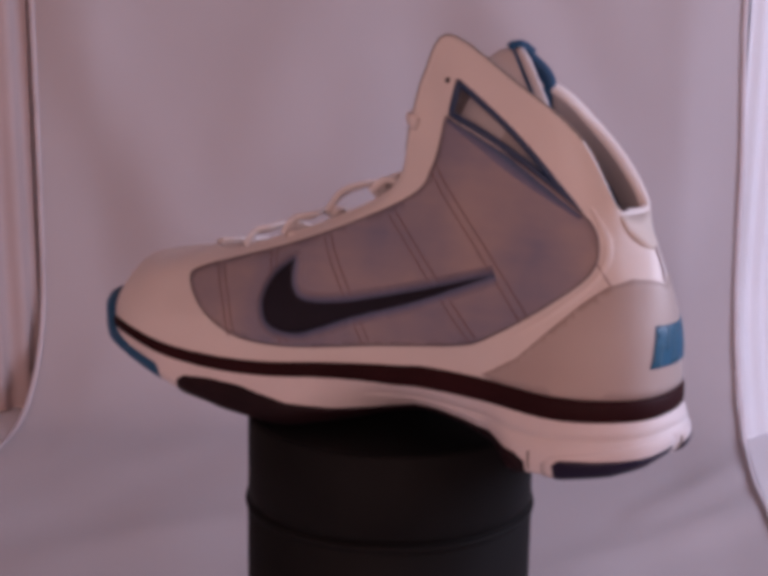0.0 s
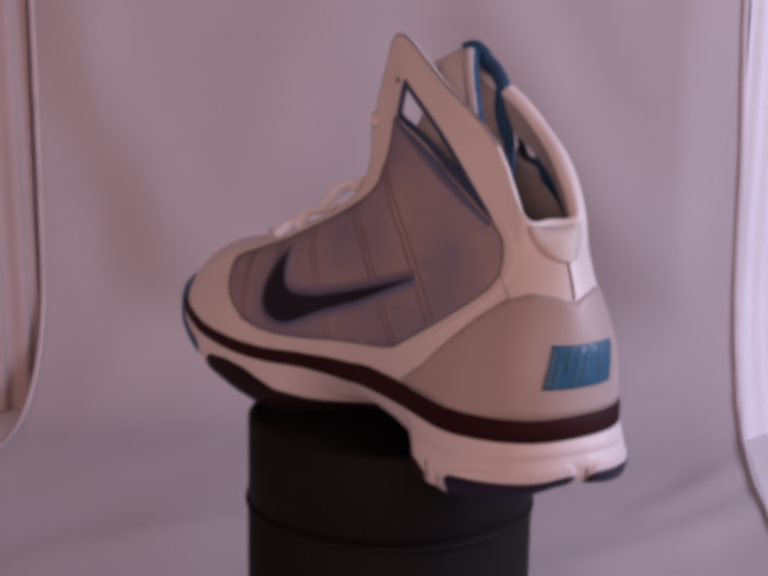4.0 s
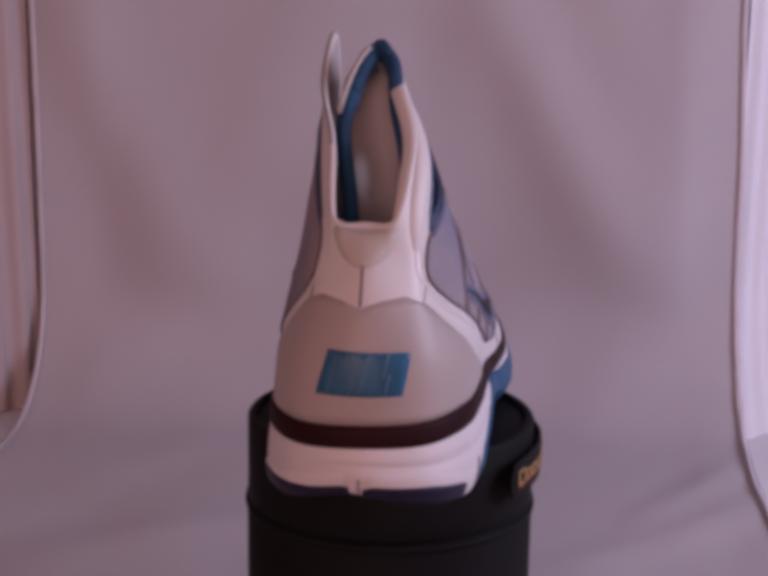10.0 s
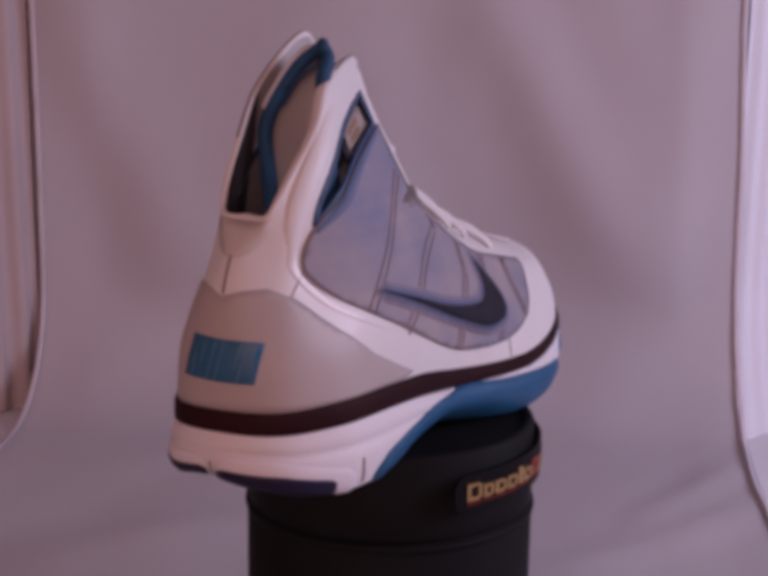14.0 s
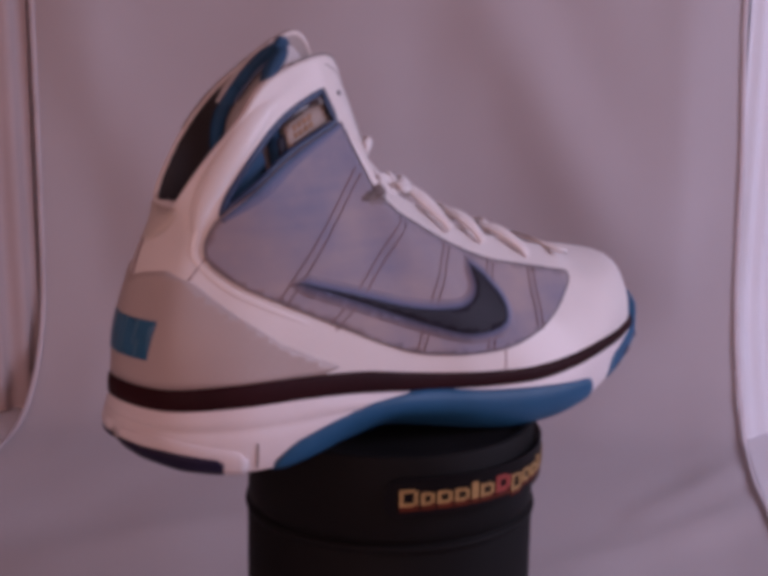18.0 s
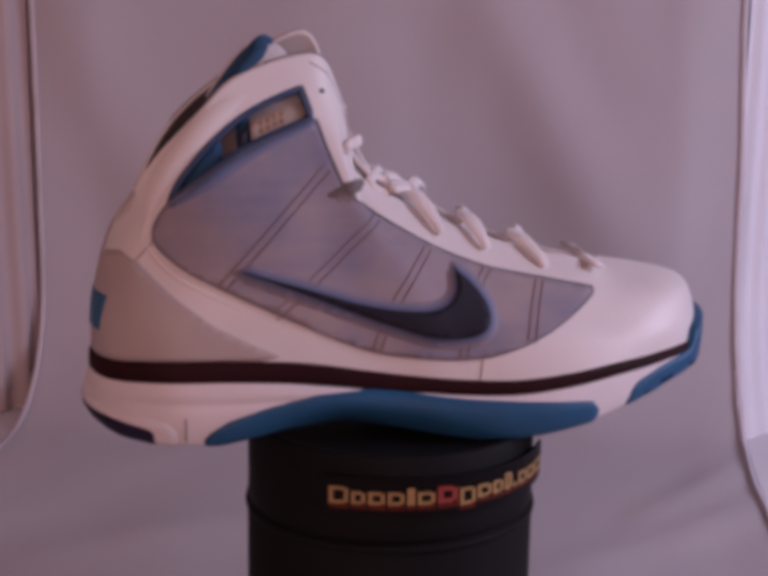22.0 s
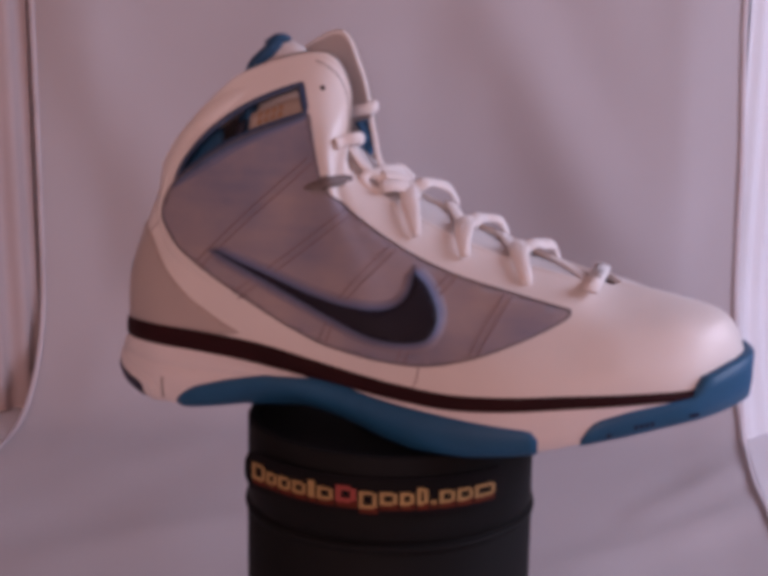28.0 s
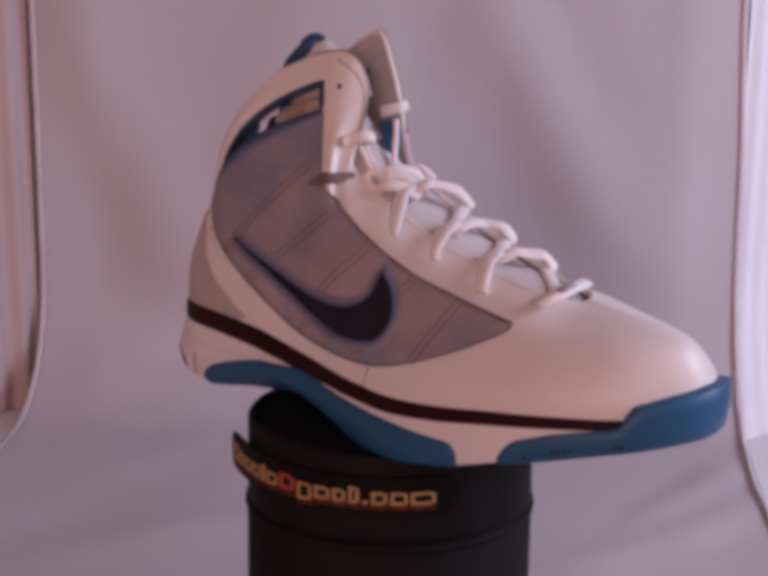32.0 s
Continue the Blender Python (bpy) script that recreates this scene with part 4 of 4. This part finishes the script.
    crowns = [(69, 20, 85), (37.5, 22, 95.5), (12, 15, 112.5)]
    ends = [(73, 31, 80), (45, 33, 90), (18.5, 30, 104)]
    for k in range(3):
        h, top, crown, end = (np.array(q[k], float) for q in (holes, tops, crowns, ends))
        out = np.array([0.15, -0.75, 0.65])
        pts = [h + (1.5, -2, -3.5), h + out * 0.6, h * 0.6 + top * 0.4 + out * 2.6, h * 0.25 + top * 0.75 + out * 3.0, top + (1, 2, 1.5), top + (5, 6, -1.5)]
        wide = np.interp(np.linspace(0, 1, 26), [0, 0.2, 0.45, 0.7, 0.85, 1], [0.0022, 0.0031, 0.0044, 0.0050, 0.0042, 0.0026])
        wide = wide * (1 + 0.07 * np.sin(np.arange(26) * 0.45 + 1.7 * k))
        tube("lace", spline(np.array(pts) / 1000, 5), wide, 0.0015, LACE, shoe, "flat white lace", sides=10, up=(0.1, -0.7, 0.75))
        pts = [top + (-1, -1, -1.0), top + (3, 4, 0.5), top * 0.45 + crown * 0.55 + (2, 0, 1.6), crown, crown * 0.4 + end * 0.6 + (1, 0, 2.0), end, end + (0.5, 3, -3.5)]
        wide = 0.0034 * (1 + 0.12 * np.sin(np.arange(31) * 0.5 + 2 * k))
        tube("lace", spline(np.array(pts) / 1000, 5), wide, 0.0014, LACE, shoe, "flat white lace arched over the tongue", sides=8, up=(0.5, -0.35, 0.75))
        nxt = np.array(tops[k - 1] if k else (97, 6, 74), float)
        a, b = end + (-1, -2, -3.5), nxt + (-2, 4, -2.5)
        pts = [a + (0, 3, -2), a, a * 0.55 + b * 0.45 + (0, 0, 0.6), b, b + (2, -3, -2)]
        tube("lace", spline(np.array(pts) / 1000, 6), 0.0037, 0.0012, LACE, shoe, "flat white lace lying on the tongue", sides=8, up=(0.35, 0, 1))
    # the last lace run: a flat strip with a small tag mark
    bm = bmesh.new()
    bmesh.ops.create_cube(bm, size=1)
    at = Matrix.Translation((0.1005, 0.0065, 0.0733)) @ Matrix.Rotation(radians(5), 4, "Z") @ Matrix.Rotation(radians(7), 4, "X") @ Matrix.Rotation(radians(14), 4, "Y")
    bmesh.ops.transform(bm, verts=bm.verts, matrix=at @ Matrix.Diagonal((0.0080, 0.040, 0.0024, 1)))
    bmesh.ops.bevel(bm, geom=bm.edges[:], offset=0.0008, segments=2, affect="EDGES")
    tag_ob = part("lace_tag", bm, LACE, shoe, "small white lace tag")
    bm = bmesh.new()
    bmesh.ops.create_cube(bm, size=1)
    bmesh.ops.transform(bm, verts=bm.verts, matrix=at @ Matrix.Translation((0.0003, 0.003, 0.0013)) @ Matrix.Diagonal((0.0034, 0.0120, 0.0006, 1)))
    part("tag_mark", bm, LINING, tag_ob, "small grey square")
    # knot at the top of the throat: a ring of lace, strips to the first crossing, and cords up to the flaps
    ring = [np.array([-11.5, -5.5, 113.5]) + 5.6 * math.cos(a) * np.array([0.85, 0.45, -0.15]) + 4.6 * math.sin(a) * np.array([-0.35, 0.45, 0.8]) for a in np.linspace(0, 2 * math.pi, 24, endpoint=False)]
    tube("lace_knot", np.array(ring) / 1000, 0.0027, 0.0016, LACE, shoe, "ring of white lace in the knot", closed=True, sides=8, up=(0.3, -0.8, 0.5))
    for pts, wide in (([(-6, -8, 112), (-1, -5, 112.5), (4, 0, 111), (8, 6, 107)], 4.2), ([(-16, -9, 110), (-14, -10, 107.5), (-11, -11, 104), (-8.5, -12, 100)], 3.6),
                      ([(-8, -2, 117), (-2, 4, 116), (3, 8, 112), (6, 12, 107)], 3.4), ([(-14, 0, 117), (-10, 8, 119), (-6, 16, 117), (-5, 22, 111)], 3.0),
                      ([(-17, 17, 113), (-14, 21.5, 117), (-9.5, 25.5, 117.5), (-4, 28, 112)], 2.6), ([(-27, -3.5, 131), (-23.5, -3.5, 126), (-19, -4, 121), (-15, -4, 117)], 1.5),
                      ([(-26, 0, 130), (-21.5, -0.5, 124), (-16, -1, 119), (-12, 0, 116)], 1.5), ([(-25, 21, 142), (-22, 18, 134), (-18.5, 14, 126), (-14, 9, 118)], 1.6)):
        tube("lace_knot", spline(np.array(pts, float) / 1000, 5), wide / 1000, min(0.0015, wide / 1000), LACE, shoe, "knotted white lace", sides=8, up=(0.4, -0.5, 0.8))
    # lace bands round the front edges of the flaps
    for place, pts, sgn in ((lat, [(-31, 131.6), (-29, 132.4), (-27.4, 133)], -1), (med, [(-32.3, 146.3), (-31, 146.9), (-30, 147.5)], 1)):
        on, up = line_on(place, pts, 0.0016, 5)
        last = np.array(on[-1])
        ends = [last + np.array(q) / 1000 for q in ((4, -sgn * 3, 1), (5, -sgn * 8, 0.5), (0, -sgn * 11, -1), (-6, -sgn * 10, -2))]
        path = spline(np.concatenate([np.array(on)[::3], ends]), 4)
        tube("lace_band", path, 0.0018, 0.0032, LACE, shoe, "white lace wrapped round the flap", sides=10, up=(0, 0, 1))
    # blue lining that shows under the inner flap
    tube("flap_lining", spline(np.array([(-30, 20, 141), (-26, 19, 136), (-24, 17, 131), (-27, 14, 125)]) / 1000, 4), 0.0055, 0.0014, BLUE_CLOTH, shoe, "blue knit lining of the flap", sides=8, up=(0.9, -0.3, 0.1))
    # dark webbing loop and grey strap in the notch under the outer flap
    loop = smooth_outline([(-41, 111.3), (-35, 114.6), (-27, 115.6), (-25, 112.8), (-32, 110.4), (-39, 109.8)], 4)
    web = patch("webbing_loop", lat, loop, 0.0008, 0.0012, WEBBING, shoe, "dark grey webbing loop", step=0.0025)
    for k in range(4):
        x = -36 + 2.6 * k
        seam(lat, [(x, 111.5 + 0.35 * k), (x + 0.4, 109.6 + 0.3 * k), (x + 0.6, 107.6 + 0.5 * (k % 2))], EDGE, web, wide=0.0005, lift=0.0008, name="stitch")
    a, _ = lat((-0.031, 0.1142))
    tube("strap", spline(np.array([np.array(a) * 1000 + (-4, 0.5, 0), np.array(a) * 1000 + (3, 0, 0.6), (-24, -15.5, 115), (-21, -12, 114)]) / 1000, 5), 0.0030, 0.0009, WEBBING, shoe, "grey strap under the flap", sides=8, up=(0.2, -0.9, 0.5))
    # grey cut edges along the tops of the two flaps
    for lo, hi in ((4.4, 8.0), (20.6, 25.2)):
        ids = [k % NC for k in range(int(lo * 12), int(hi * 12))]
        pts = [edge[k] + NORMALS[-1, k] * (thick[k] / 2) * 0.80 + ups[k] * min(thick[k] / 2 + 0.0003, 0.0028) * 0.80 for k in ids]
        tube("flap_edge", pts, 0.0007, 0.0005, EDGE, shoe, "grey cut edge of the flap", sides=6, up=np.array([ups[k] for k in ids]))
    # dark cord for the shade in the outer flap's front groove, and short seams of the white side
    seam(lat, FLAP_GROOVE, EDGE, shoe, wide=0.0005, thick=0.0004, lift=-0.0002, name="flap_groove_shade")
    for place, pts in SHORT_SEAMS:
        seam(lat if place < 0 else med, pts, SEAM, shoe, wide=0.0003, thick=0.0003, lift=0.0001)
    # tag inside the outer window, with bars for its print
    tag = [(-0.0755, 0.1365), (-0.0615, 0.1425), (-0.0475, 0.1480), (-0.0490, 0.1560), (-0.0620, 0.1525), (-0.0760, 0.1460)]
    tag = smooth_outline([(1000 * x, 1000 * z) for x, z in tag], 4, corners=(0, 2, 3, 5))
    care = patch("care_tag", lat, tag, -0.0030, 0.0008, TAG, shoe, "beige cloth tag", step=0.004)
    for k in range(4):
        for m in range(2):
            x, z = -71.5 + 3.4 * k, 140.8 + 1.35 * k + 3.4 * m
            cell = smooth_outline([(x, z), (x + 2.0, z + 0.8), (x + 2.0, z + 3.0), (x, z + 2.2)], 2, corners=(0, 1, 2, 3))
            patch("print_bar", lat, cell, -0.0026, 0.0004, TAG_PRINT, care, step=0.003)
    stub = smooth_outline([(-82, 132.5), (-77.5, 134.5), (-78, 143.5), (-82, 141)], 3, corners=(0, 1, 2, 3))
    patch("tag_loop", lat, stub, -0.0024, 0.0010, INK, shoe, "black tag loop", step=0.003)
    # blue lining that shows deep in the back of the outer window
    deep = smooth_outline([(-119, 105), (-103, 114), (-91, 123), (-91, 139), (-103, 131), (-116, 119)], 4)
    patch("window_lining", lat, deep, -0.0045, 0.0008, BLUE_CLOTH, shoe, "blue knit lining behind the window", step=0.004)
    # eyelets of the flaps
    for place, q in ((lat, (-0.0405, 0.1590)), (med, (-0.0475, 0.1670))):
        h, n = place(q)
        bm = bmesh.new()
        bmesh.ops.create_cone(bm, cap_ends=True, segments=16, radius1=0.0014, radius2=0.0012, depth=0.0012)
        bmesh.ops.transform(bm, verts=bm.verts, matrix=Matrix.Translation(h - n * 0.0002) @ n.to_track_quat("Z", "Y").to_matrix().to_4x4())
        part("eyelet", bm, INK, shoe, "small dark eyelet")
    return shoe


shoe = build_shoe()


# ---- what moves ----
def motions():
    rows, head_rows = [], []
    for k in range(17):
        t = 2.0 * k
        turn = TURN_START + TURN_RATE * t
        rows.append((t, pose(0, 0, DRUM_TOP + 0.005, 0, 0, turn)))
        head_rows.append((t, pose(-0.0024, 0, DRUM_TOP, 0, 0, turn)))
    walk(shoe, rows)
    walk(drum_head, head_rows)


motions()
